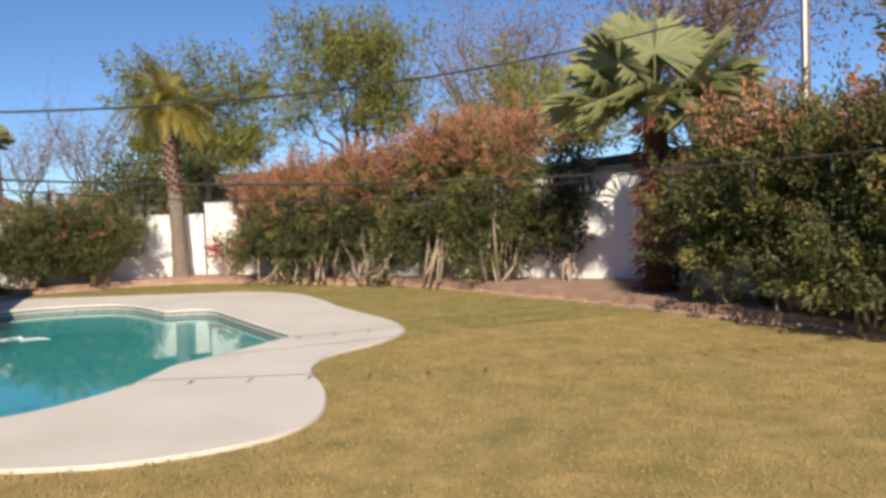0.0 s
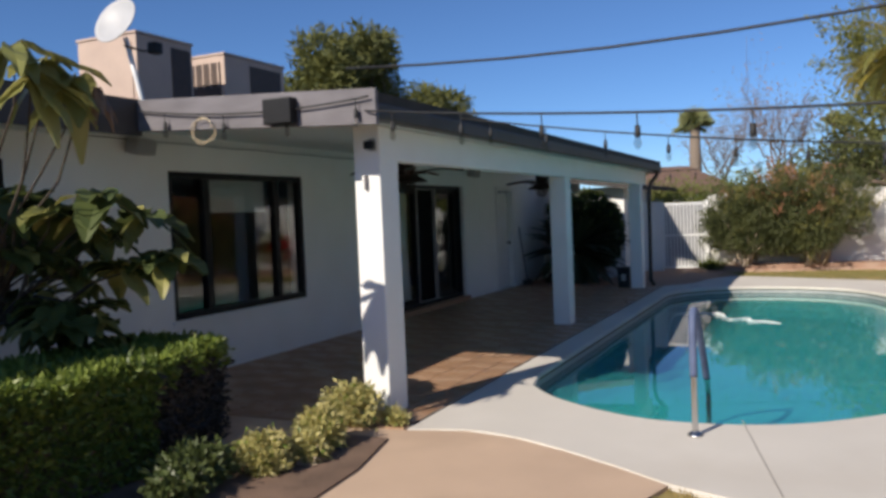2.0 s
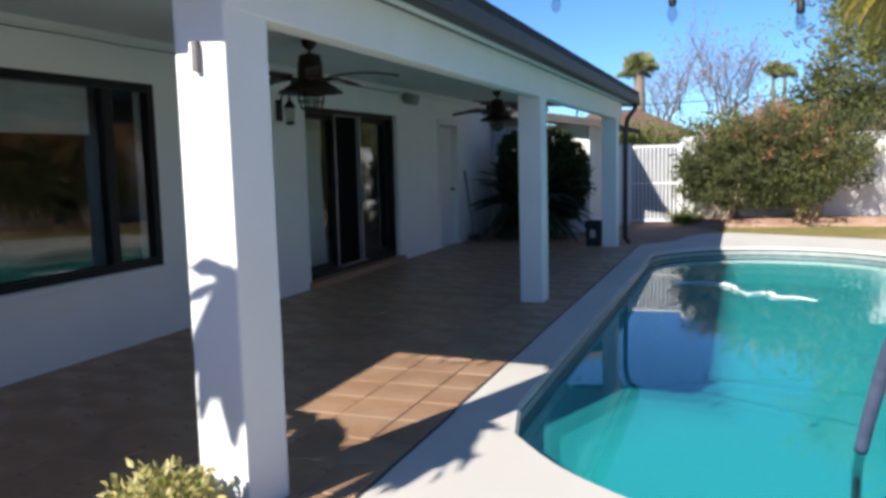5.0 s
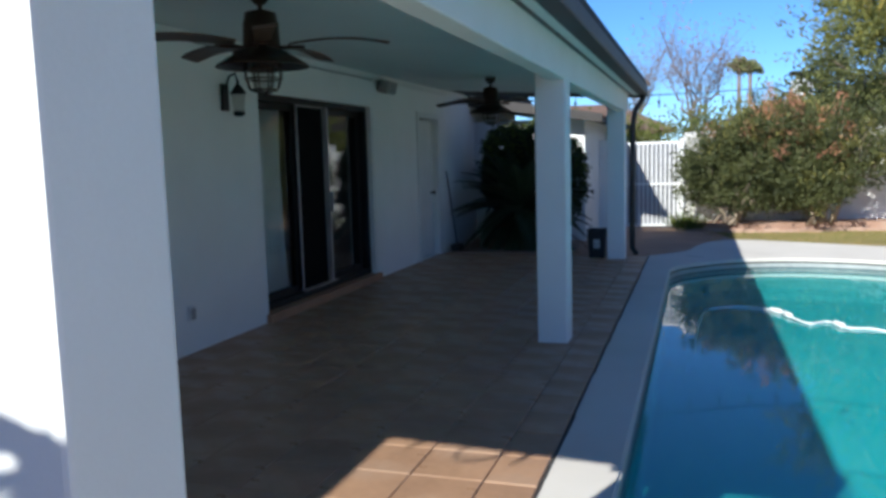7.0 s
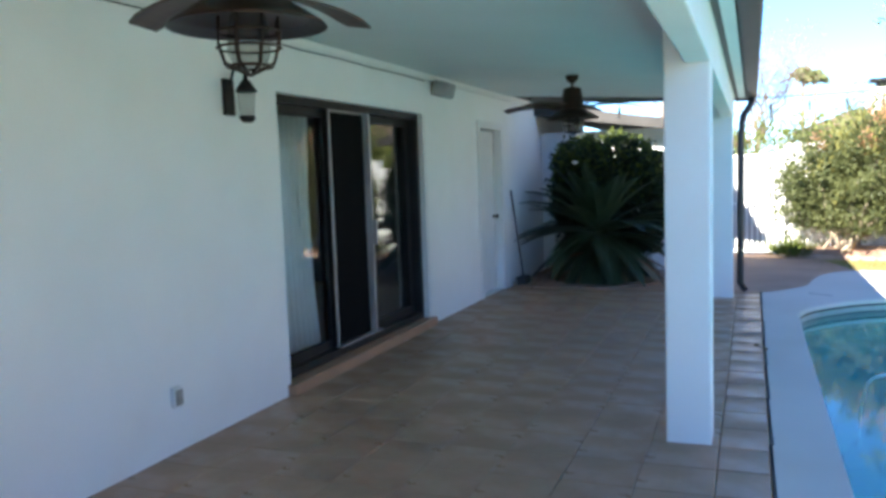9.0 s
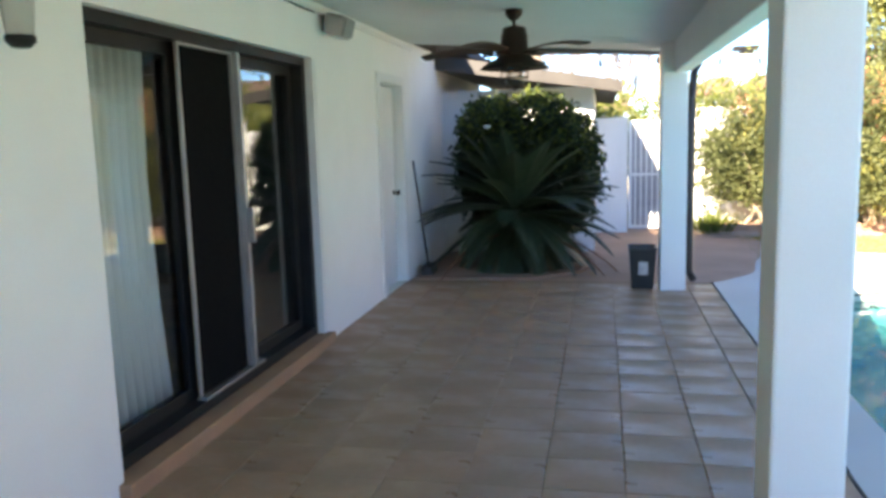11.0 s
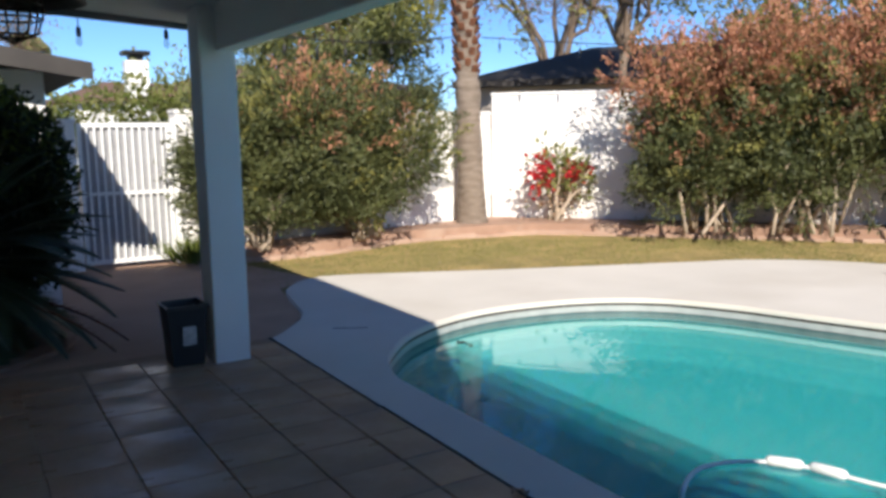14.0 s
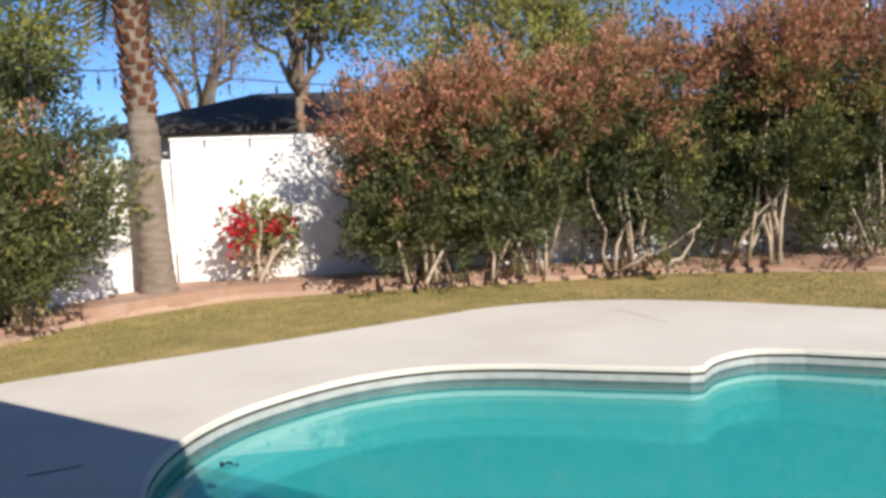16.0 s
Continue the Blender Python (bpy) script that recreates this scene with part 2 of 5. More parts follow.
L_BOX = leafmat("clipped_hedge_leaf", (0.31, 0.37, 0.065), (0.08, 0.14, 0.03), 0.3)
L_VAR = leafmat("variegated_leaf", (0.74, 0.64, 0.28), (0.24, 0.24, 0.07), 0.3)
L_BIG = leafmat("broad_leaf", (0.14, 0.17, 0.055), (0.06, 0.09, 0.028), 0.35, 0.45)
L_BIGY = leafmat("broad_leaf_sunlit", (0.42, 0.38, 0.13), (0.18, 0.2, 0.055), 0.3, 0.35)
L_SAGO = leafmat("sago_frond", (0.05, 0.075, 0.035), (0.024, 0.04, 0.02), 0.12, 0.4)
L_FAN = leafmat("fan_palm_leaf", (0.42, 0.42, 0.19), (0.2, 0.24, 0.1), 0.35, 0.5)
L_PALM = leafmat("feather_palm_leaf", (0.5, 0.38, 0.07), (0.26, 0.22, 0.05), 0.35, 0.45)
L_TREE = leafmat("tree_leaf", (0.27, 0.275, 0.075), (0.13, 0.15, 0.045), 0.35, 0.6)
L_YTREE = leafmat("autumn_tree_leaf", (0.38, 0.34, 0.07), (0.2, 0.21, 0.05), 0.35, 0.6)
L_PINE = leafmat("pine_needle", (0.24, 0.235, 0.06), (0.05, 0.068, 0.022), 0.2, 0.7)
L_FLOWER = leafmat("red_bract", (0.62, 0.03, 0.035), (0.4, 0.02, 0.03), 0.35)
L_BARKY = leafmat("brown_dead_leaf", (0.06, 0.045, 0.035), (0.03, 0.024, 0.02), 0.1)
L_DRY = leafmat("dry_twig_leaf", (0.34, 0.22, 0.14), (0.2, 0.13, 0.085), 0.2)


# ---- mesh helpers ----
def part(name, bm, material, parent=None, label=""):
    """Links a bmesh as one mesh object, under a thing or part if given."""
    me = bpy.data.meshes.new(name)
    bm.to_mesh(me)
    bm.free()
    me.materials.append(material)
    ob = new(name, me)
    if parent:
        ob.parent = parent
    return tagged(ob, label)


def pydata(name, verts, faces, material, parent=None, smooth=False):
    me = bpy.data.meshes.new(name)
    me.from_pydata(verts, [], faces)
    me.materials.append(material)
    if smooth:
        me.polygons.foreach_set("use_smooth", [True] * len(me.polygons))
    ob = new(name, me)
    if parent:
        ob.parent = parent
    return ob


def thing(name, label, category, group="", at=(0, 0, 0), rz=0, kind=""):
    ob = new(name)
    ob.empty_display_size = 0.1
    ob.matrix_basis = pose(*at, 0, 0, rz)
    return tagged(ob, label, category, group, kind)


def box(x0, x1, y0, y1, z0, z1, bev=0.0, bm=None, m=None):
    bm = bm or bmesh.new()
    r = bmesh.ops.create_cube(bm, size=1.0)
    mt = Matrix.Translation(((x0 + x1) / 2, (y0 + y1) / 2, (z0 + z1) / 2)) @ Matrix.Diagonal((x1 - x0, y1 - y0, z1 - z0, 1))
    bmesh.ops.transform(bm, matrix=(m or Matrix()) @ mt, verts=r["verts"])
    if bev:
        es = list({e for v in r["verts"] for e in v.link_edges})
        bmesh.ops.bevel(bm, geom=es, offset=bev, segments=2, profile=0.6, affect="EDGES")
    return bm


def lathe(profile, n=16, bm=None, m=None):
    """Surface of revolution about z from (radius, z) pairs."""
    bm = bm or bmesh.new()
    m = m or Matrix()
    rings = []
    for r, z in profile:
        rings.append([bm.verts.new(m @ Vector((r * math.cos(2 * math.pi * i / n), r * math.sin(2 * math.pi * i / n), z))) for i in range(n)])
    for a, b in zip(rings, rings[1:]):
        for i in range(n):
            f = bm.faces.new((a[i], a[(i + 1) % n], b[(i + 1) % n], b[i]))
            f.smooth = True
    for ring, flip in ((rings[0], True), (rings[-1], False)):
        bm.faces.new(list(reversed(ring)) if flip else ring)
    return bm


def tube(points, radius, n=8, bm=None):
    """A round tube along points; radius is one number or one per point."""
    bm = bm or bmesh.new()
    pts = [Vector(p) for p in points]
    rad = radius if isinstance(radius, (list, tuple)) else [radius] * len(pts)
    rings, ref = [], None
    for i, p in enumerate(pts):
        d = (pts[min(i + 1, len(pts) - 1)] - pts[max(i - 1, 0)]).normalized()
        if ref is None:
            ref = d.orthogonal().normalized()
        ref = (ref - d * ref.dot(d)).normalized()
        side = d.cross(ref)
        rings.append([bm.verts.new(p + (ref * math.cos(2 * math.pi * k / n) + side * math.sin(2 * math.pi * k / n)) * rad[i]) for k in range(n)])
    for a, b in zip(rings, rings[1:]):
        for k in range(n):
            bm.faces.new((a[k], a[(k + 1) % n], b[(k + 1) % n], b[k])).smooth = True
    bm.faces.new(list(reversed(rings[0])))
    bm.faces.new(rings[-1])
    return bm


def smooth_loop(pts, per=5, closed=True):
    """A rounded curve through points (Catmull-Rom)."""
    out, n = [], len(pts)
    for i in range(n if closed else n - 1):
        g = (lambda k: Vector(pts[k % n])) if closed else (lambda k: Vector(pts[min(max(k, 0), n - 1)]))
        a, b, c, d = g(i - 1), g(i), g(i + 1), g(i + 2)
        for s in range(per):
            u = s / per
            out.append(0.5 * ((2 * b) + (c - a) * u + (2 * a - 5 * b + 4 * c - d) * u * u + (3 * b - a - 3 * c + d) * u ** 3))
    if not closed:
        out.append(Vector(pts[-1]))
    return out


def slab(loops, z0, z1, round_top=0.0):
    """A flat plate with an outline and, if given, holes."""
    bm = bmesh.new()
    edges = []
    for loop in loops:
        vs = [bm.verts.new((p[0], p[1], z1)) for p in loop]
        edges += [bm.edges.new((vs[i], vs[(i + 1) % len(vs)])) for i in range(len(vs))]
    bmesh.ops.triangle_fill(bm, use_beauty=True, use_dissolve=False, edges=edges)
    top = list(bm.faces)
    for f in top:
        f.normal_update()
        if f.normal.z < 0:
            f.normal_flip()
    r = bmesh.ops.extrude_face_region(bm, geom=top)
    newf = [g for g in r["geom"] if isinstance(g, bmesh.types.BMFace)]
    bmesh.ops.translate(bm, vec=(0, 0, z0 - z1), verts=list({v for f in newf for v in f.verts}))
    bmesh.ops.recalc_face_normals(bm, faces=list(bm.faces))
    return bm


rs = np.random.RandomState(7)


def unit(n):
    v = rs.normal(size=(n, 3))
    return v / np.linalg.norm(v, axis=1)[:, None]


def leaves(name, pos, out, length, width, material, parent, jitter=0.9, droop=0.0, fold=0.25):
    """Many small folded leaves, one island each."""
    n = len(pos)
    d = out + jitter * rs.normal(size=(n, 3))
    d[:, 2] -= droop
    d /= np.linalg.norm(d, axis=1)[:, None] + 1e-9
    s = np.cross(d, unit(n))
    s /= np.linalg.norm(s, axis=1)[:, None] + 1e-9
    up = np.cross(s, d)
    ln = (length * (0.6 + 0.8 * rs.rand(n)))[:, None]
    wd = (width * (0.6 + 0.8 * rs.rand(n)))[:, None]
    base, tip = pos, pos + d * ln
    midp = pos + d * ln * 0.45 + up * wd * fold
    v = np.stack([base, midp + s * wd * 0.5, tip, midp - s * wd * 0.5], axis=1).reshape(-1, 3)
    k = np.arange(n) * 4
    f = np.concatenate([np.stack([k, k + 1, k + 2], 1), np.stack([k, k + 2, k + 3], 1)])
    return pydata(name, v.tolist(), f.tolist(), material, parent)


def cloud(lumps, n, hollow=0.55, rough=0.22, zmin=-9.0, freq=2.2):
    """Points spread over the outer layers of rounded lumps, with an uneven outline; gives points and outward ways."""
    vol = np.array([r[0] * r[1] + r[1] * r[2] + r[0] * r[2] for _, r in lumps])
    pick = rs.choice(len(lumps), size=n, p=vol / vol.sum())
    c = np.array([l[0] for l in lumps])[pick]
    r = np.array([l[1] for l in lumps])[pick]
    u = unit(n)
    ph = u * freq * 2.3 + c * 1.7
    wob = 1 + rough * (np.sin(ph[:, 0] * 2.1 + ph[:, 1] * 1.3) + np.sin(ph[:, 1] * 3.3 - ph[:, 2] * 1.9) + np.sin(ph[:, 2] * 2.7 + ph[:, 0] * 1.1)) / 1.6
    rad = (hollow + (1 - hollow) * rs.rand(n) ** 0.6) * wob
    p = c + u * r * rad[:, None]
    keep = p[:, 2] > zmin
    return p[keep], u[keep]


def tufts(lumps, n, per, spray, hollow, rough, zmin):
    """Leaf places gathered in upward sprays over the lumps, with gaps between; also each leaf's spray height."""
    c, u = cloud(lumps, max(8, n // per), hollow, rough, zmin)
    d = u * 0.85 + np.array([0, 0, 0.6])
    d /= np.linalg.norm(d, axis=1)[:, None]
    k = np.repeat(np.arange(len(c)), per)
    s = rs.rand(len(k))[:, None] * spray * (0.6 + 0.8 * rs.rand(len(c)))[k][:, None]
    p = c[k] + d[k] * s + rs.normal(size=(len(k), 3)) * (0.035 + 0.05 * (1 - s / spray / 1.4))
    return p, d[k], k, c[:, 2]


def branch(a, b, r0, r1, sway=0.08, k=5, bm=None):
    a, b = Vector(a), Vector(b)
    pts, rad = [], []
    for i in range(k + 1):
        u = i / k
        p = a.lerp(b, u)
        if 0 < i:
            p += Vector(rs.normal(size=3)) * sway * math.sin(math.pi * min(u, 0.9))
        pts.append(p)
        rad.append(r0 + (r1 - r0) * u)
    return tube(pts, rad, 6, bm)


# ---- outlines on the plan ----
POOL = smooth_loop([(3.55, 1.9), (3.55, 5.0), (3.55, 8.8), (3.6, 9.75), (3.98, 10.33), (4.47, 10.69), (5.05, 10.86), (5.65, 10.83),
                    (6.2, 10.66), (6.68, 10.3), (7.0, 9.75), (7.22, 9.1), (7.42, 8.5)], 6, False) + \
    smooth_loop([(7.5, 8.42), (7.85, 8.4), (8.2, 8.2), (8.36, 7.85)], 4, False) + \
    smooth_loop([(8.4, 7.6), (8.72, 5.75), (9.03, 4.05), (9.0, 3.84), (8.85, 3.7)], 4, False) + \
    smooth_loop([(8.0, 2.92), (7.35, 2.4), (7.14, 2.02), (6.85, 1.5), (6.49, 1.05), (5.94, 0.63), (5.35, 0.46), (4.75, 0.52),
                 (4.08, 0.92), (3.67, 1.38)], 5, False)
POOL = [(p.x, p.y) for p in POOL]
LAWN_EDGE = [(5.28, -0.98), (5.98, -1.24), (6.72, -1.48), (7.5, -1.46), (8.0, -1.28), (8.38, -0.88), (8.58, -0.3), (8.7, 0.4), (8.73, 1.07),
             (8.9, 1.6), (9.25, 2.1), (10.0, 2.62), (10.6, 3.4), (10.76, 4.4), (10.65, 5.5), (10.5, 6.9), (10.48, 8.4), (10.32, 9.8),
             (9.85, 10.72), (9.2, 11.3), (8.6, 11.56), (7.5, 12.03), (6.43, 12.48), (5.5, 12.92), (4.6, 13.28), (4.1, 12.95),
             (3.88, 12.4), (3.72, 11.66), (3.4, 11.2), (3.2, 11.0)]
DECK = [(p.x, p.y) for p in smooth_loop(LAWN_EDGE, 5, False)] + \
    [(p.x, p.y) for p in smooth_loop([(3.2, -0.34), (3.67, -0.23), (4.09, -0.31), (4.5, -0.5), (4.95, -0.76)], 4, False)]
DECK = [(max(x, 3.2), y) for x, y in DECK]


def grow(loop, d):
    n, out = len(loop), []
    area = sum(loop[i][0] * loop[(i + 1) % n][1] - loop[(i + 1) % n][0] * loop[i][1] for i in range(n))
    s = 1 if area > 0 else -1
    for i in range(n):
        t = Vector(loop[(i + 1) % n]) - Vector(loop[i - 1])
        nrm = Vector((t.y, -t.x)).normalized() * s * d
        out.append((loop[i][0] + nrm.x, loop[i][1] + nrm.y))
    return out


# ---- ground, lawn, deck, pool ----
def structure(ob, label, category):
    return tagged(ob, label, category, kind="structure")


bm = slab([[(-400, -400), (400, -400), (400, 400), (-400, 400)], [(-9, -14), (18.5, -14), (18.5, 18.5), (-9, 18.5)]], -0.3, -0.12)
structure(part("ground", bm, M_FARGROUND), "dry sandy ground stretching beyond the garden walls", "ground")
bm = slab([[(-9, -14), (18.5, -14), (18.5, 18.5), (-9, 18.5)], grow(POOL, 0.12)], -0.16, -0.035)
structure(part("lawn", bm, M_LAWN), "straw-coloured dormant lawn with green patches", "lawn")
bm = slab([DECK, POOL], -0.042, 0.0)
bmesh.ops.bevel(bm, geom=[e for e in bm.edges if e.calc_face_angle(0) > 1.2 and all(v.co.z > -0.01 for v in e.verts)], offset=0.014, segments=3, affect="EDGES")
deck = structure(part("pool_deck", bm, M_DECK), "pale textured concrete pool deck with rounded edges", "pool deck")

pool = thing("swimming_pool", "free-form plastered swimming pool with teal water", "pool", kind="structure")
bm = bmesh.new()
n = len(POOL)
ring = lambda d, z: [bm.verts.new((x, y, z)) for x, y in grow(POOL, d)]
# the top ring paints the coping lip's shadow; the tile bands follow below
for z0, z1, off, name, material, label in ((-0.04, -0.066, 0.012, "lip_shadow", M_JOINT_SHADOW, "painted shadow line under the coping"), (-0.066, -0.118, 0.004, "tile_band", M_BAND, "pale grey waterline tiles"),
                                           (-0.118, -0.21, 0.002, "lower_band", M_SCUM, "dark stained lower tiles")):
    bm = bmesh.new()
    a, b = ring(off, z0), ring(off, z1)
    for i in range(n):
        bm.faces.new((a[i], a[(i + 1) % n], b[(i + 1) % n], b[i]))
    part(name, bm, material, pool, label)
bm = bmesh.new()
rings = [ring(0.0, -0.21), ring(-0.02, -0.6), ring(-0.06, -1.1), ring(-0.2, -1.3), ring(-0.45, -1.36)]
for a, b in zip(rings, rings[1:]):
    for i in range(n):
        bm.faces.new((a[i], a[(i + 1) % n], b[(i + 1) % n], b[i])).smooth = True
es = [bm.edges.get((rings[-1][i], rings[-1][(i + 1) % n])) for i in range(n)]
bmesh.ops.triangle_fill(bm, edges=es, use_beauty=True)
part("basin", bm, M_SHELL, pool)
# swim-out shelf and steps in the pointed bay
for z0, z1, pts in ((-1.33, -0.24, [(8.28, 7.9), (8.34, 7.6), (8.62, 5.75), (8.95, 4.1), (8.82, 3.85), (8.6, 3.75), (8.48, 5.0)]),):
    part("step", slab([[(p.x, p.y) for p in smooth_loop(pts, 2)]], z0, z1), M_SHELL, pool)
bm = bmesh.new()
vs = [bm.verts.new((x, y, -0.13)) for x, y in grow(POOL, 0.006)]
es = [bm.edges.new((vs[i], vs[(i + 1) % n])) for i in range(n)]
bmesh.ops.triangle_fill(bm, edges=es, use_beauty=True)
for f in bm.faces:
    f.normal_update()
    if f.normal.z < 0:
        f.normal_flip()
water = part("water", bm, M_WATER, pool, "clear teal pool water")
for zz in (-0.18, -0.3, -0.43, -0.58):
    bm = bmesh.new()
    vs = [bm.verts.new((x, y, zz)) for x, y in grow(POOL, 0.0)]
    es = [bm.edges.new((vs[i], vs[(i + 1) % n])) for i in range(n)]
    bmesh.ops.triangle_fill(bm, edges=es, use_beauty=True)
    part("deep_water", bm, M_DEPTH, pool)

# joints, cracks and the dark gap beside the patio
def strip(name, a, b, w, label, m=M_JOINT_SHADOW):
    a, b = Vector(a), Vector(b)
    d = b - a
    ob = part(name, box(0, d.length, -w / 2, w / 2, -0.004, 0.0015), m, deck, label)
    ob.matrix_basis = pose(a.x, a.y, 0.0, 0, 0, math.degrees(math.atan2(d.y, d.x)))


strip("joint", (5.56, 0.6), (5.9, -1.0), 0.01, "thin control joint", M_HAIRLINE)
strip("joint", (9.05, 9.16), (9.62, 9.93), 0.01, "thin control joint", M_HAIRLINE)
strip("crack", (3.73, 11.01), (3.97, 10.87), 0.02, "short dark crack")
for k in range(12):
    strip("crack", (3.203 + rs.uniform(-0.006, 0.01), -0.25 + k * 0.94), (3.205 + rs.uniform(-0.006, 0.012), -0.25 + (k + 1) * 0.94), rs.uniform(0.006, 0.02), "dark gap beside the patio tiles")

# ---- tan walk, planting beds ----
walk_pts = [(3.2, -0.34), (3.67, -0.23), (4.09, -0.31), (4.5, -0.5), (4.95, -0.76), (5.28, -0.98), (5.16, -1.35), (5.1, -1.8), (5.14, -3.2), (5.3, -5.0),
            (5.4, -13.0), (3.55, -13.0), (3.5, -5.0), (3.42, -2.2), (3.36, -1.3), (3.2, -0.6), (2.55, -0.6), (2.5, -1.12), (0.25, -1.12), (0.25, -0.345), (2.6, -0.345)]
bm = slab([walk_pts], -0.1, -0.006)
structure(part("walkway", bm, M_TAN), "sunlit tan concrete garden path", "path")
bm = slab([[(0.0, 11.02), (3.2, 11.05), (3.4, 11.2), (3.73, 11.66), (3.86, 12.29), (4.0, 12.95), (4.5, 13.4), (4.2, 14.6), (3.9, 15.4), (3.7, 16.4), (2.0, 16.4), (2.0, 13.5), (0.0, 13.5)]], -0.1, -0.02)
structure(part("path", bm, mat("brown_path_concrete", (0.46, 0.29, 0.2), (0.36, 0.22, 0.15), 0.9, scale=1.5, fine=120, bump=0.3, dist=0.006, stain=(0.3, 0.18, 0.125), sscale=0.8)), "brown concrete path leading to the side gate", "path")
bm = slab([[(0.02, -13), (3.56, -13), (3.51, -5.0), (3.43, -2.2), (3.37, -1.3), (3.21, -0.62), (2.57, -0.62), (2.52, -1.14), (0.23, -1.14), (0.23, -0.31), (0.02, -0.31)]], -0.1, 0.01)
structure(part("planting_bed", bm, mat("dark_bed_soil", (0.2, 0.125, 0.085), (0.11, 0.07, 0.048), 0.95, scale=3, fine=70, bump=0.7, dist=0.02, stain=(0.27, 0.17, 0.115), sscale=1.8)), "dark soil bed beside the house", "planting bed")
BED = smooth_loop([(3.62, 15.0), (4.9, 14.88), (5.7, 14.98), (6.8, 15.25), (7.8, 15.12), (8.8, 14.86), (9.7, 13.98), (10.7, 12.75), (11.8, 11.48), (12.93, 10.15), (13.75, 7.6),
                   (14.65, 4.5), (15.1, 1.8), (15.5, -0.5), (15.6, -6.0), (15.6, -13.0)], 5, False)
bm = slab([[(p.x, p.y) for p in BED] + [(16.65, -13.0), (16.65, 6.7), (8.95, 16.1), (3.62, 15.45)]], -0.12, 0.09)
for v in bm.verts:
    if v.co.z > 0 and v.co.y > 0:
        v.co.z += 0.05
structure(part("flower_bed", bm, M_SOIL), "raised bed of reddish soil under the hedge", "planting bed")
curb = thing("bed_edging", "low weathered brick edging along the bed", "edging", kind="structure")
L_EDGE = mat("weathered_edging", (0.45, 0.31, 0.23), (0.36, 0.235, 0.17), 0.9, scale=6, fine=60, bump=0.5, obj=0.6)
edge_mesh = None
for a, b in zip(BED, BED[1:]):
    if a.y < -2:
        continue
    k = max(1, round((b - a).length / 0.3))
    for i in range(k):
        p = a.lerp(b, (i + 0.5) / k)
        if edge_mesh is None:
            ob = part("brick", box(-0.145, 0.145, -0.06, 0.06, -0.12, 0.04, 0.02), L_EDGE, curb)
            edge_mesh = ob.data
        else:
            ob = new("brick", edge_mesh)
            ob.parent = curb
        ob.matrix_basis = pose(p.x + rs.uniform(-0.02, 0.02), p.y, rs.uniform(-0.05, 0.0), rs.uniform(-5, 5), rs.uniform(-3, 3),
                               math.degrees(math.atan2(b.y - a.y, b.x - a.x)) + rs.uniform(-6, 6))


# ---- house ----
def wall_y(name, x0, x1, y0, y1, z0, z1, holes, material):
    """A wall along y with openings (y0, y1, z0, z1) right through it."""
    bm = bmesh.new()
    cuts = sorted({y0, y1, *[h[0] for h in holes], *[h[1] for h in holes]})
    for a, b in zip(cuts, cuts[1:]):
        hs = [h for h in holes if h[0] <= a and h[1] >= b]
        z = z0
        for h in sorted(hs, key=lambda h: h[2]):
            if h[2] > z:
                box(x0, x1, a, b, z, h[2], 0, bm)
            z = h[3]
        if z < z1:
            box(x0, x1, a, b, z, z1, 0, bm)
    bmesh.ops.remove_doubles(bm, verts=bm.verts, dist=0.0005)
    return part(name, bm, material)


WIN1 = (0.65, 3.04, 0.635, 2.21)
WIN0 = (-3.4, -1.2, 0.9, 2.25)
SLIDE = (5.6, 8.34, 0.0, 2.17)
DOOR = (10.05, 10.92, 0.0, 2.1)
structure(wall_y("wall_east", -0.24, 0.0, -13.0, 16.6, -0.1, 2.6, [WIN0, WIN1, SLIDE, DOOR], M_STUCCO), "white stucco house wall with black-framed openings", "wall")
bm = box(0.0, 1.99, 13.16, 13.38, -0.1, 2.14)
box(1.77, 1.99, 13.38, 16.6, -0.1, 2.14, 0, bm)
bm2 = box(-8.0, -0.24, -13.2, -13.0, -0.1, 2.75, 0, bm)
structure(part("wall_north", bm, M_STUCCO), "white stucco wing wall in shade", "wall")
# rooms behind the glass, their dimness put into a near-black colour
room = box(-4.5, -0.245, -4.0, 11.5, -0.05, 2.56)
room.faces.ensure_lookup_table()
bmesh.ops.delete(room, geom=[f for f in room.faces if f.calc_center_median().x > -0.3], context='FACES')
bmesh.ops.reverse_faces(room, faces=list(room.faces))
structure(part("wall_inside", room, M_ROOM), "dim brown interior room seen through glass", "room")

# roof: one low slope over house and patio
S = 0.06
roof_z = lambda x: 2.46 + S * (3.14 - x)
bm = bmesh.new()
for x0, x1, y0, y1 in ((-8.0, 3.14, -0.48, 11.45), (-8.0, 0.8, -13.2, -0.48), (-8.0, 0.3, 11.45, 17.0)):
    vs = []
    for dz in (0.0, 0.11):
        vs.append([bm.verts.new((x, y, roof_z(x) + dz)) for x, y in ((x0, y0), (x1, y0), (x1, y1), (x0, y1))])
    lo, hi = vs
    bm.faces.new(list(reversed(lo)))
    bm.faces.new(hi)
    for i in range(4):
        bm.faces.new((lo[i], lo[(i + 1) % 4], hi[(i + 1) % 4], hi[i]))
structure(part("roof", bm, M_ROOF), "low dark shingle roof over house and patio", "roof")


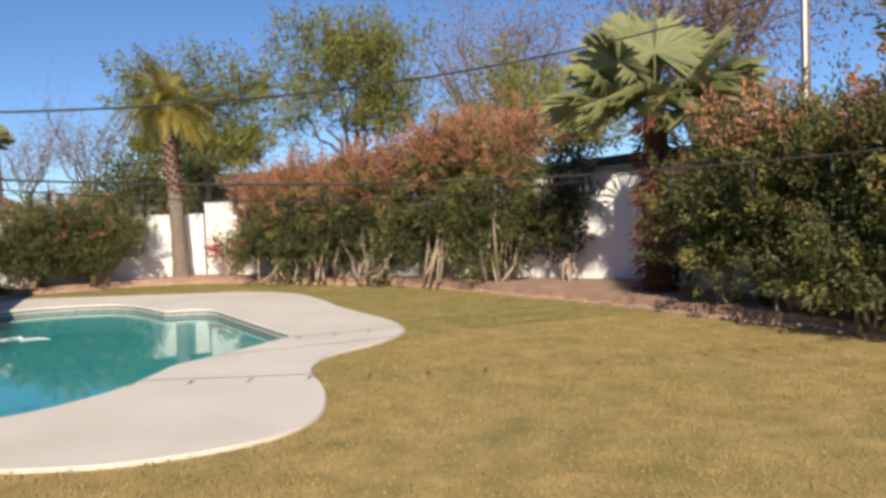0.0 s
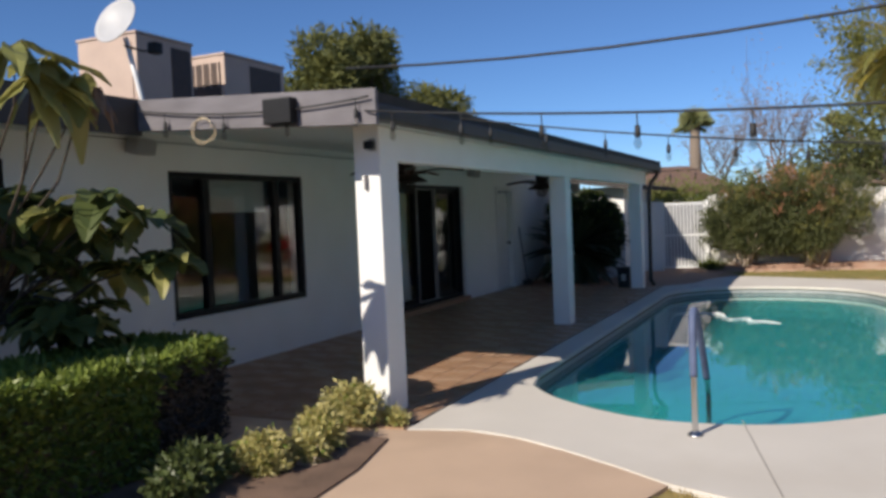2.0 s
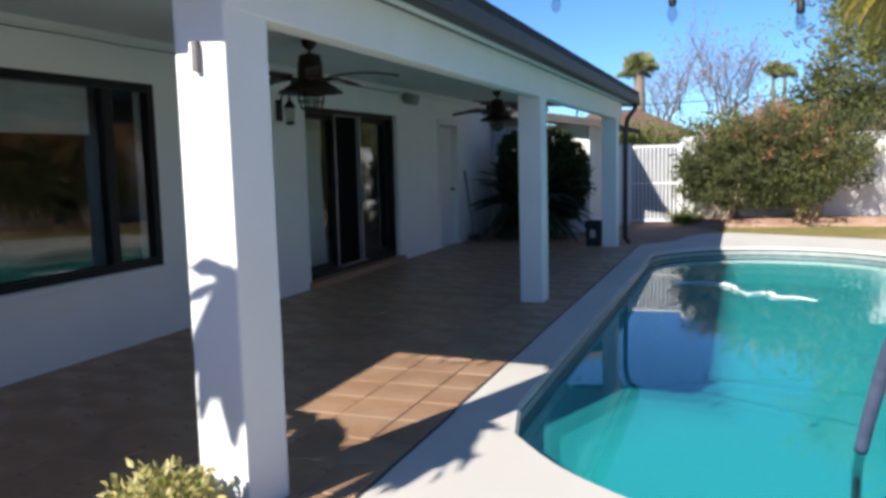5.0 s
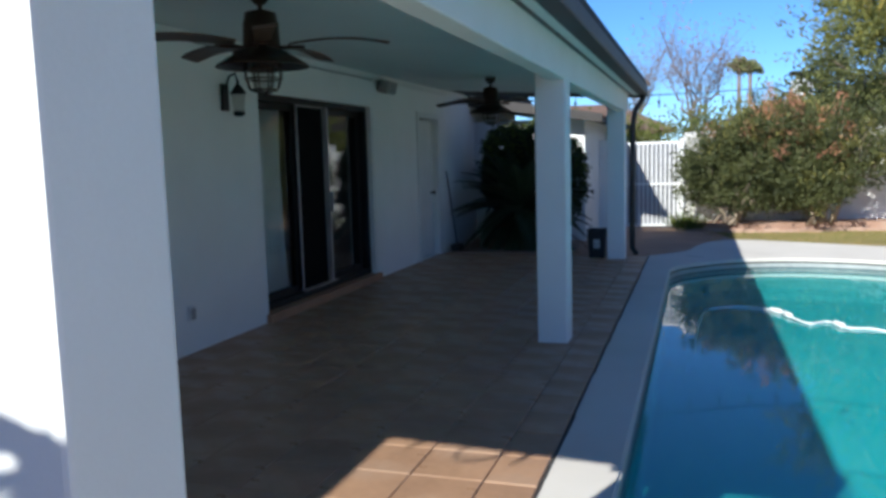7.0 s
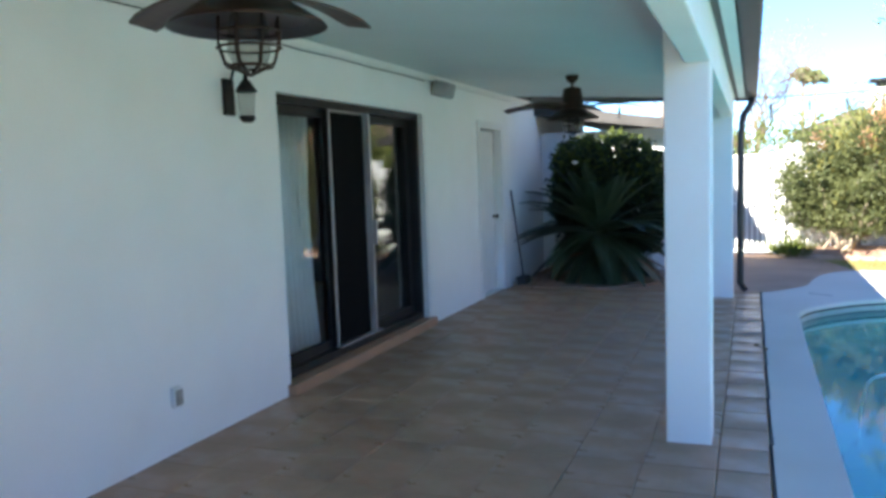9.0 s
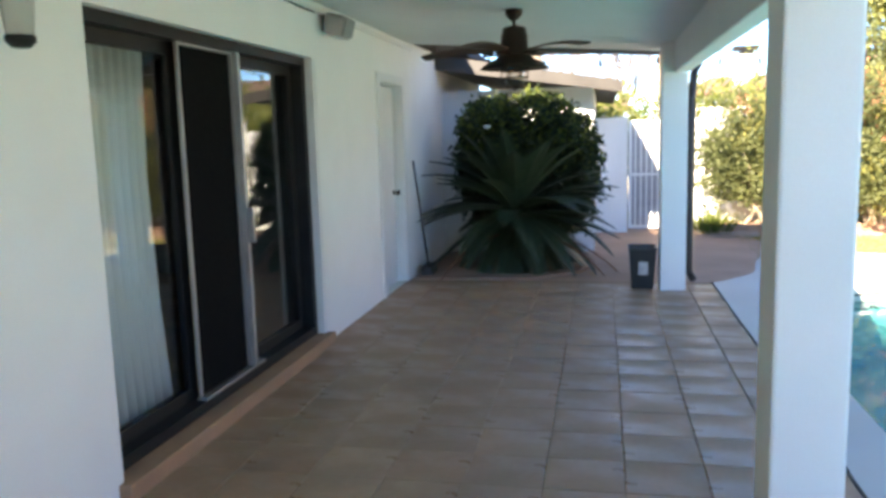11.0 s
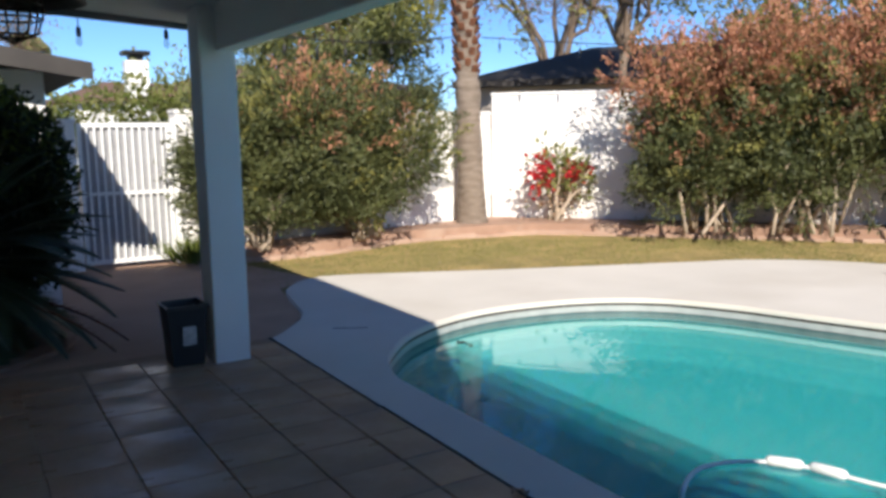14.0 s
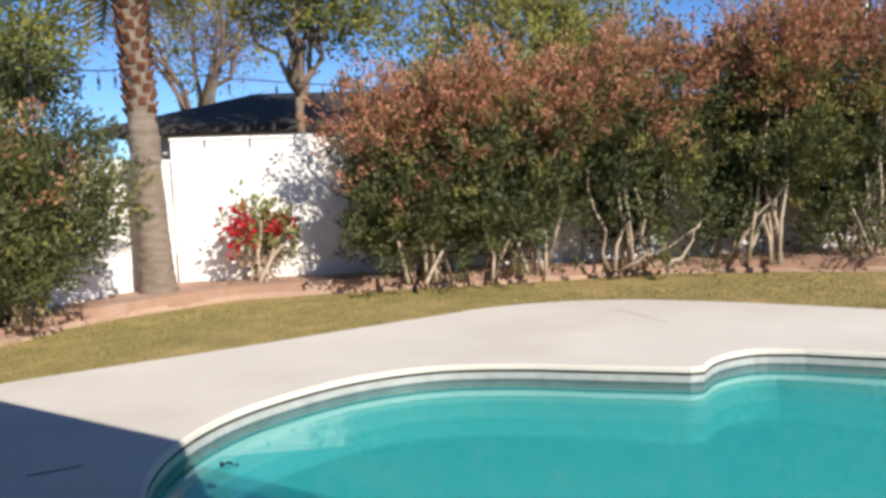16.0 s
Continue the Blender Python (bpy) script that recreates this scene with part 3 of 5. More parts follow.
def sloped(name, x0, x1, y0, y1, d0, d1, material, label, cat):
    bm = bmesh.new()
    vs = [[bm.verts.new((x, y, roof_z(x) + d)) for x, y in ((x0, y0), (x1, y0), (x1, y1), (x0, y1))] for d in (d0, d1)]
    bm.faces.new(list(reversed(vs[0])))
    bm.faces.new(vs[1])
    for i in range(4):
        bm.faces.new((vs[0][i], vs[0][(i + 1) % 4], vs[1][(i + 1) % 4], vs[1][i]))
    return structure(part(name, bm, material), label, cat)


sloped("trim", 0.84, 3.18, -0.53, -0.484, -0.14, 0.125, M_FASCIA, "weathered grey rake board at the roof end", "trim")
sloped("trim", 0.3, 3.14, 11.455, 11.5, -0.14, 0.125, M_FASCIA, "weathered grey rake board at the roof end", "trim")
structure(part("trim", box(0.804, 0.84, -13.0, -0.49, 2.42, 2.73), M_GUTTER), "dark eave board along the house", "trim")
bm = bmesh.new()
vs = [[bm.verts.new((x, y, (2.585 - 0.073 * x) + d)) for x, y in ((0.0, -0.48), (3.02, -0.48), (3.02, 11.45), (0.0, 11.45))] for d in (0.0, 0.03)]
bm.faces.new(list(reversed(vs[0])))
bm.faces.new(vs[1])
for i in range(4):
    bm.faces.new((vs[0][i], vs[0][(i + 1) % 4], vs[1][(i + 1) % 4], vs[1][i]))
structure(part("ceiling", bm, M_CEIL), "pale grey-green painted patio ceiling", "ceiling")
structure(part("ceiling_soffit", box(0.003, 0.8, -13.0, -0.49, 2.49, 2.53), M_CEIL), "pale soffit under the house eave", "soffit")
structure(part("beam", box(2.765, 2.899, 0.003, 11.12, 2.1, 2.5, 0.012), M_STUCCO), "thick white stucco patio beam", "beam")
structure(part("trim", box(0.004, 0.03, -0.45, 11.4, 2.505, 2.535, 0.005), M_TRIMW), "thin white moulding under the ceiling", "trim")
for y, d in ((0.0, 0.31), (5.28, 0.26), (10.53, 0.26)):
    ob = part("patio_column", box(2.652, 2.896, y, y + d, -0.02, 2.385, 0.014), M_STUCCO)
    tagged(ob, "square white stucco patio column", "column", "patio columns")
gut = thing("roof_gutter", "dark metal gutter along the patio roof edge", "gutter")
part("channel", box(3.03, 3.16, -0.5, 11.47, 2.36, 2.49, 0.02), M_GUTTER, gut)
part("soffit_board", box(2.905, 3.026, -0.46, 11.44, 2.37, 2.395), M_GUTTER, gut)
part("downpipe", tube([(3.1, 11.32, 2.37), (3.09, 11.3, 2.28), (3.0, 11.08, 2.12), (2.975, 11.0, 1.9), (2.97, 10.99, 0.12), (3.02, 11.05, 0.03)], 0.04, 10), M_GUTTER, gut, "dark round downpipe")

# patio floor: grout bed with loose-laid tiles
structure(part("floor", box(0.0, 3.195, -0.342, 11.04, -0.1, -0.006), M_GROUT), "brown clay tile patio floor", "floor")
floor = [o for o in bpy.data.objects if o.name == "floor"][0]


# windows and doors
def framed(parent, name, x, y0, y1, z0, z1, w, d, material):
    bm = bmesh.new()
    for a, b, c, e in ((y0, y1, z0, z0 + w), (y0, y1, z1 - w, z1), (y0, y0 + w, z0 + w, z1 - w), (y1 - w, y1, z0 + w, z1 - w)):
        box(x - d / 2, x + d / 2, a, b, c, e, 0, bm)
    return part(name, bm, material, parent)


def pane(parent, x, y0, y1, z0, z1):
    ob = part("pane", box(x - 0.003, x + 0.003, y0, y1, z0, z1), M_GLASS, parent)
    ob.visible_shadow = False
    return ob


def window(name, y0, y1, z0, z1, splits):
    w = thing(name, "black-framed three-part window with dark reflecting glass", "window", kind="structure")
    framed(w, "window_frame", -0.06, y0, y1, z0, z1, 0.07, 0.09, M_BLACK)
    part("window_sill", box(-0.1, 0.03, y0 - 0.04, y1 + 0.04, z0 - 0.05, z0 - 0.003, 0.008), M_STUCCO, w, "white stucco sill")
    ys = [y0 + 0.07, *splits, y1 - 0.07]
    for s in splits:
        part("mullion", box(-0.1, -0.02, s - 0.05, s + 0.05, z0 + 0.071, z1 - 0.071), M_BLACK, w)
    for a, b in zip(ys, ys[1:]):
        pane(w, -0.06, a + 0.02, b - 0.02, z0 + 0.071, z1 - 0.071)
    return w


w1 = window("window_1", *WIN1, [1.24, 2.5])
bm = bmesh.new()
box(-0.16, -0.15, 1.3, 2.42, 1.79, 2.15, 0, bm)
box(-0.166, -0.146, 1.3, 2.42, 1.77, 1.79, 0, bm)
blind = tagged(part("roller_blind", bm, mat("grey_blind_fabric", (0.5, 0.52, 0.5), (0.42, 0.44, 0.43), 0.9, scale=5, fine=150, bump=0.1)), "pale roller blind half drawn behind glass", "blind")
window("window_2", *WIN0, [-2.6, -1.9])

sd = thing("door_1", "black sliding patio door, one leaf open, white curtain inside", "door", kind="structure")
framed(sd, "door_frame", -0.13, 5.6, 8.27, 0.09, 2.17, 0.06, 0.14, M_BLACK)
part("jamb", box(-0.24, -0.002, 8.275, 8.338, 0.0, 2.168), M_TRIMW, sd)
part("threshold", box(-0.2, 0.06, 5.56, 8.36, -0.012, 0.085, 0.012), mat("tan_step", (0.42, 0.235, 0.135), (0.33, 0.185, 0.11), 0.7, scale=4, fine=40), sd, "tan clay-tiled door step")
for y0, y1, x in ((5.66, 6.56, -0.17), (7.27, 8.21, -0.17)):
    lf = framed(sd, "leaf", x, y0, y1, 0.15, 2.11, 0.07, 0.04, M_BLACK)
    pane(lf, x, y0 + 0.05, y1 - 0.05, 0.2, 2.06)
    if y0 > 7:
        part("screen_mesh", box(x - 0.03, x - 0.026, y0 + 0.05, y1 - 0.05, 0.2, 2.06), M_SCREEN, lf, "dark insect screen behind the glass")
sc = framed(sd, "screen_leaf", -0.10, 6.5, 7.14, 0.15, 2.11, 0.016, 0.02, M_ALU)
tagged(sc, "grey aluminium screen frame")
part("screen_mesh", box(-0.112, -0.108, 6.517, 7.123, 0.167, 2.093), M_SCREEN, sc)
part("handle", box(-0.055, -0.02, 7.15, 7.18, 0.95, 1.17, 0.008), M_ALU, sc)
part("stile", box(-0.12, -0.06, 7.145, 7.185, 0.15, 2.11, 0.004), M_ALU, sd, "pale aluminium stile")
part("stile", box(-0.13, -0.09, 7.215, 7.235, 0.15, 2.11), M_ALU, sd, "pale aluminium stile")
part("track", box(-0.12, -0.06, 6.5, 7.3, 0.148, 0.166), M_ALU, sd, "pale aluminium track")
# curtain: pleated sheet
vs, fs = [], []
for i in range(61):
    y = 5.68 + 0.84 * i / 60
    for k, z in enumerate((0.13, 0.7, 1.4, 2.08)):
        g = 0.75 if z < 1.0 else 1.0
        vs.append((-0.27 + 0.03 * math.sin(i * 1.05) * (1.15 - 0.2 * k), 5.68 + (y - 5.68) * (1.0 - 0.25 * math.sin(z * 1.2) * 0.5), z))
for i in range(60):
    for k in range(3):
        a = i * 4 + k
        fs.append((a, a + 4, a + 5, a + 1))
cur = pydata("curtain", vs, fs, M_CURTAIN, None, True)
so = cur.modifiers.new("thick", "SOLIDIFY")
so.thickness = 0.004
tagged(cur, "sheer white pleated curtain hanging behind the glass", "curtain")

wd = thing("door_2", "plain white painted side door with dark knob", "door", kind="structure")
part("leaf", box(-0.13, -0.09, 10.07, 10.9, 0.02, 2.08, 0.004), M_TRIMW, wd)
for yy0, yy1, z0, z1 in ((9.96, 10.05, 0.0, 2.19), (10.05, 10.92, 2.102, 2.19), (10.92, 11.0, 0.0, 2.19)):
    part("casing", box(0.0, 0.02, yy0, yy1, z0, z1, 0.004), M_TRIMW, wd)
kn = part("knob", lathe([(0.028, 0.0), (0.028, 0.006), (0.012, 0.01), (0.012, 0.035), (0.028, 0.045), (0.03, 0.06), (0.02, 0.072), (0.004, 0.075)], 14, None, pose(-0.09, 10.82, 0.98, 0, 90, 0)), M_BRONZE, wd, "dark bronze knob")
part("plate", box(-0.088, -0.08, 10.22, 10.3, 1.62, 1.9, 0.003), mat("grey_plate", (0.5, 0.5, 0.48), (0.4, 0.4, 0.39), 0.5), wd, "grey plate")

# wing roof with sloping rake
rk = thing("wing_roof", "dark shingled eave of the side wing", "roof", kind="structure")
bm = bmesh.new()
pr = [(0.0, 2.56), (2.3, 2.17), (2.3, 2.07), (0.0, 2.4)]
a = [bm.verts.new((x, 12.78, z)) for x, z in pr]
b = [bm.verts.new((x, 19.0, z)) for x, z in pr]
bm.faces.new(a)
bm.faces.new(list(reversed(b)))
for i in range(4):
    bm.faces.new((a[i], b[i], b[(i + 1) % 4], a[(i + 1) % 4]))
bmesh.ops.recalc_face_normals(bm, faces=list(bm.faces))
part("shingles", bm, M_ROOF, rk)
bm = bmesh.new()
a = [bm.verts.new((x, 12.75, z)) for x, z in [(0.0, 2.58), (2.34, 2.185), (2.34, 2.04), (0.0, 2.4)]]
b = [bm.verts.new((x, 12.776, z)) for x, z in [(0.0, 2.58), (2.34, 2.185), (2.34, 2.04), (0.0, 2.4)]]
bm.faces.new(a)
bm.faces.new(list(reversed(b)))
for i in range(4):
    bm.faces.new((a[i], b[i], b[(i + 1) % 4], a[(i + 1) % 4]))
bmesh.ops.recalc_face_normals(bm, faces=list(bm.faces))
part("rake_board", bm, M_GUTTER, rk)

# ---- garden walls and gate ----
def seg_wall(name, p, q, z, label, th=0.2):
    p, q = Vector(p), Vector(q)
    d = q - p
    bm = box(0, d.length, 0, th, -0.12, z - 0.05)
    box(-0.012, d.length + 0.012, -0.02, th + 0.02, z - 0.05, z, 0.012, bm)
    ob = part(name, bm, M_FENCE)
    ob.matrix_basis = pose(p.x, p.y, 0, 0, 0, math.degrees(math.atan2(d.y, d.x)))
    return structure(ob, label, "garden wall")


seg_wall("wall_garden_1", (2.0, 15.33), (2.48, 15.33), 1.76, "short white block wall beside the gate")
seg_wall("wall_garden_2", (3.63, 15.4), (8.83, 16.08), 1.87, "white painted block garden wall")
seg_wall("wall_garden_3", (8.88, 16.1), (12.6, 11.56), 2.17, "taller white painted block garden wall")
seg_wall("wall_garden_4", (12.62, 11.54), (16.72, 6.55), 2.4, "taller white painted block garden wall")
seg_wall("wall_garden_5", (16.7, 6.5), (16.7, -13.0), 2.4, "white painted block wall behind the hedge")
seg_wall("wall_garden_6", (16.7, -13.4), (0.0, -13.4), 1.9, "white block wall closing the garden")

gate = thing("metal_gate", "white steel picket gate with grey sheet backing", "gate", at=(2.5, 15.36, 0.0))
framed_g = bmesh.new()
for a, b, c, e in ((0.0, 0.045, 0.04, 1.71), (0.995, 1.04, 0.04, 1.71), (0.045, 0.995, 0.04, 0.09), (0.045, 0.995, 1.66, 1.71), (0.045, 0.995, 0.86, 0.9)):
    box(a, b, -0.02, 0.02, c, e, 0, framed_g)
part("gate_frame", framed_g, M_TRIMW, gate)
part("backing_sheet", box(0.0, 1.04, 0.03, 0.036, 0.05, 1.69), mat("grey_perforated_sheet", (0.36, 0.36, 0.37), (0.28, 0.28, 0.29), 0.7, scale=6, fine=120, bump=0.2), gate, "grey perforated backing sheet")
pk = None
for i in range(11):
    if pk is None:
        ob = part("picket", box(-0.012, 0.012, -0.045, -0.021, 0.05, 1.69), M_TRIMW, gate)
        pk = ob.data
    else:
        ob = new("picket", pk)
        ob.parent = gate
    ob.location = (0.1 + i * 0.084, 0, 0)
part("post", box(1.05, 1.12, -0.05, 0.05, -0.05, 1.76, 0.006), M_TRIMW, gate)
part("latch", box(0.93, 1.06, -0.075, -0.047, 0.98, 1.04, 0.006), M_ALU, gate, "grey steel latch")


# ---- hedges and shrubs ----
def shrub(name, label, base, lumps, n, mats, red=0.0, redz=0.0, leaf=(0.10, 0.045), stems=6, zmin=0.35, spread=0.5, hollow=0.45, rough=0.3, cat="shrub", group="", jitter=0.9, stem_r=0.03, shoot=0.28, spray=0.0, per=16, root=0.12, inner=()):
    """Stems rising from one root, under a crown of leaves; the upper leaves may be of another colour, for new shoots or
    for a painted sunlit top.
    """
    t = thing(name, label, cat, group, at=base)
    b = np.array(base)
    lum = [(tuple(np.array(c) - b), r) for c, r in lumps]
    if spray:
        p, u, k, zc = tufts(lum, n, per, spray, hollow, rough, zmin)
        hot = rs.rand(len(zc)) < red * np.clip((zc + rs.normal(size=len(zc)) * 0.25 - redz) / 0.9, 0, 1)
        isred = hot[k] & (rs.rand(len(p)) < 0.85)
        if red:
            tagged(leaves("new_growth", p[isred], u[isred], leaf[0], leaf[1], mats[1], t, 0.55), kind="stuff")
            p, u, k = p[~isred], u[~isred], k[~isred]
            # young: sprays painted as sunlit in paler olive, more of them higher up
            young = (rs.rand(len(zc)) < 0.34 * np.clip((zc - 0.7) / 1.2, 0.12, 1.0))[k]
            leaves("young_foliage", p[young], u[young], leaf[0], leaf[1], L_OLIVE, t, 0.55)
            p, u = p[~young], u[~young]
        red = 0.0
    else:
        p, u = cloud(lum, n, hollow, rough, zmin)
    # shoots that stick out and break the outline
    k = 0 if spray else len(p) // 7
    ix = rs.choice(len(p), k, replace=False)
    p[ix] += u[ix] * rs.rand(k, 1) * shoot
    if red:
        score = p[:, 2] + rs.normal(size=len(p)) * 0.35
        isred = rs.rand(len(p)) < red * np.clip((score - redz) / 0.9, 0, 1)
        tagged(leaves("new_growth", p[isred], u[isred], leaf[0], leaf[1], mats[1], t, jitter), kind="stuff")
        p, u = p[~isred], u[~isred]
    leaves("foliage", p, u, leaf[0], leaf[1], mats[0], t, jitter)
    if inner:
        # near-black leaves in the heart of the shrub, painting the shade inside it
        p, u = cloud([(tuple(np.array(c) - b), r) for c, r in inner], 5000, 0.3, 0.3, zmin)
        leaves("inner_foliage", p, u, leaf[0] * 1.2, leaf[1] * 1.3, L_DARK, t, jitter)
    for i in range(stems):
        c, r = lum[rs.randint(len(lum))]
        a = rs.uniform(0, 6.28)
        foot = (rs.normal() * root, rs.normal() * root * 0.8, -0.02)
        tip = (c[0] + math.cos(a) * r[0] * spread, c[1] + math.sin(a) * r[1] * spread, c[2] + rs.uniform(-0.2, 0.5) * r[2])
        part("stem", branch(foot, tip, stem_r, stem_r * 0.35, 0.06), M_STEM, t)
    return t


WALLDIR = Vector((7.6, -9.35)).normalized()
WALLN = Vector((-9.35, -7.6)).normalized()
def on_hedge(s, off):
    p = Vector((8.9, 16.25)) + WALLDIR * s + WALLN * off
    return p.x, p.y


# hedge along the slanting wall: five big shrubs with red tips
for s, top, r in ((3.6, 2.75, 0.88), (4.95, 3.0, 1.0), (6.5, 3.25, 1.05), (8.2, 3.7, 1.15), (9.9, 3.6, 1.0)):
    x, y = on_hedge(s, 0.95)
    lumps = []
    low = 0.7 if s < 4 else 1.05
    for i in range(17):
        dx, dz = rs.uniform(-0.75, 0.75), rs.uniform(0, 1)
        cx, cy = on_hedge(s + dx * 1.1, 0.95 + rs.uniform(-0.25, 0.35))
        rr = rs.uniform(0.26, 0.48) * r
        lumps.append(((cx, cy, (low if i % 5 else 0.45) + dz * (top - low - 0.1 - rr * 0.85 + rs.uniform(-0.25, 0.12))), (rr, rr, rr * 0.9)))
    for dx in (-0.6, 0.0, 0.6):
        cx, cy = on_hedge(s + dx, 0.85)
        lumps.append(((cx, cy, top - 0.5 + rs.uniform(-0.4, 0.12)), (0.5, 0.5, 0.5)))
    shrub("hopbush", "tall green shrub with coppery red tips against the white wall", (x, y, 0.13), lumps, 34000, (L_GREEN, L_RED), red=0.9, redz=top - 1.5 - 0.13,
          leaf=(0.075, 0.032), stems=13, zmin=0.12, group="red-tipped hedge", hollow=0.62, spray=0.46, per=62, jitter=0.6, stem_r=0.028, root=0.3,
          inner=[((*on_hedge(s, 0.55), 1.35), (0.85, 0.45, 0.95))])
x, y = on_hedge(11.35, 0.6)
shrub("dark_shrub", "dense dark green shrub beside the white wall", (x, y, 0.12), [((x, y, 2.3), (0.55, 0.55, 0.85)), ((x - 0.1, y + 0.3, 1.3), (0.5, 0.5, 0.8))], 3600, (L_DARK, L_RED), leaf=(0.1, 0.04), stems=5, zmin=0.4)

# pair of shrubs beside the gate
for cx, cy, top in ((4.6, 14.98, 2.34), (6.08, 15.16, 2.26)):
    lumps = []
    for i in range(15):
        rr = rs.uniform(0.34, 0.52)
        lumps.append(((cx + rs.uniform(-0.72, 0.74), cy + rs.uniform(-0.25, 0.15), 0.4 + rs.rand() * (top - 0.55 - rr * 0.9)), (rr, rr * 0.8, rr)))
    shrub("hopbush", "rounded olive-green shrub with a few coppery tips by the gate", (cx, cy, 0.13), lumps, 26000, (L_GREEN, L_RED), red=0.4, redz=top - 0.95, leaf=(0.085, 0.03), stems=18, zmin=0.28,
          group="shrubs by the gate", hollow=0.55, spray=0.4, per=50, jitter=0.6)
# hedge along the far side wall
for cy, top in ((2.2, 3.3), (0.95, 3.4), (-0.4, 3.5), (-2.0, 3.4)):
    lumps = []
    for i in range(16):
        rr = rs.uniform(0.35, 0.6)
        lumps.append(((15.55 + rs.uniform(-0.3, 0.3), cy + rs.uniform(-0.8, 0.8), 0.7 + rs.rand() * (top - 0.75 - rr * 0.9)), (rr, rr, rr * 0.9)))
    shrub("hopbush", "tall green shrub with coppery red tips along the side wall", (15.6, cy, 0.12), lumps, 24000, (L_GREEN, L_RED), red=0.9, redz=top - 1.3, leaf=(0.085, 0.036), stems=8, zmin=0.15,
          group="side hedge", hollow=0.6, spray=0.45, per=52, jitter=0.6)

# bougainvillea
bx, by = 9.4, 14.98
bg = shrub("bougainvillea", "small bougainvillea with bright red bracts before the white wall", (bx, by, 0.13),
           [((bx - 0.05, by, 0.95), (0.45, 0.3, 0.38)), ((bx + 0.35, by - 0.1, 0.8), (0.3, 0.25, 0.35))], 520, (L_TREE, L_FLOWER), leaf=(0.1, 0.06), stems=10, zmin=0.2, spread=0.8, hollow=0.3)
p, u = cloud([((-0.42, -0.02, 0.78), (0.26, 0.18, 0.32)), ((0.2, -0.15, 0.8), (0.2, 0.15, 0.16))], 210, 0.2, 0.4)
tagged(leaves("blossom", p, u, 0.09, 0.07, L_FLOWER, bg), kind="stuff")
p, u = cloud([((0.1, 0.0, 0.5), (0.62, 0.25, 0.5))], 420, 0.2, 0.4)
leaves("dry_foliage", p, u, 0.08, 0.04, L_DRY, bg)
# small grassy tuft by the gate
tf = thing("bunch_grass", "small pale green tuft of grass by the gate", "grass tuft", at=(3.72, 15.0, 0.0))
p = np.concatenate([rs.normal(size=(260, 2)) * 0.12, np.zeros((260, 1))], 1)
leaves("blades", p, np.concatenate([p[:, :2] * 2.5, np.ones((260, 1))], 1), 0.32, 0.02, L_LIT, tf, 0.25)

# sago palm and clipped shrub at the end of the patio
def frond(bm_r, verts, faces, base, az, elev, length, width, droop, n=26, leafw=0.018, vee=0.35):
    """One feather frond: rachis tube plus leaflets on both sides."""
    pts = []
    d = Vector((math.cos(az) * math.cos(elev), math.sin(az) * math.cos(elev), math.sin(elev)))
    p = Vector(base)
    step = length / n
    side = Vector((-math.sin(az), math.cos(az), 0))
    for i in range(n + 1):
        pts.append(p.copy())
        d = (d + Vector((0, 0, -droop / n))).normalized()
        p = p + d * step
        u = (i + 1) / n
        if u > 0.12:
            w = width * math.sin(math.pi * min(1.0, 0.12 + 0.86 * u)) ** 0.6 * (1 - 0.55 * u ** 3)
            up = side.cross(d)
            if up.z < 0:
                up = -up
            for sg in (-1, 1):
                tipd = (side * sg * 0.85 + d * 0.55 + up * vee).normalized()
                k = len(verts)
                verts += [tuple(p - d * leafw), tuple(p + d * leafw), tuple(p + tipd * w * (0.9 + 0.2 * rs.rand()) + Vector((0, 0, -0.15 * w)))]
                faces.append((k, k + 1, k + 2))
    tube(pts[::3] + [pts[-1]], [0.013 * (1 - 0.8 * i / (len(pts[::3]))) + 0.002 for i in range(len(pts[::3]) + 1)], 5, bm_r)


sg = thing("sago_palm", "large dark green sago palm with stiff arching fronds", "palm", at=(1.1, 11.98, -0.02))
part("trunk", lathe([(0.16, 0.0), (0.19, 0.2), (0.17, 0.45), (0.09, 0.66)], 14), M_BARK, sg)
for k in range(84):
    bm, v, f = bmesh.new(), [], []
    el = radians(rs.uniform(-38, 70))
    frond(bm, v, f, (0, 0, 0.6 + 0.1 * rs.rand()), k * 2.399, el, rs.uniform(1.0, 1.3), 0.25, rs.uniform(0.4, 1.0), 42, 0.024)
    st = part("frond", bm, L_SAGO, sg)
    tagged(pydata("leaf_blade", v, f, L_SAGO, st), kind="stuff")
for k, az in enumerate((-0.35, -0.6, -2.2)):
    bm, v, f = bmesh.new(), [], []
    frond(bm, v, f, (0, 0, 0.4), az, radians(12), 1.35, 0.12, 1.0, 24, 0.012)
    st = part("dry_frond", bm, M_SHAG, sg, "dry brown drooping frond")
    tagged(pydata("leaf_blade", v, f, M_SHAG, st), kind="stuff")
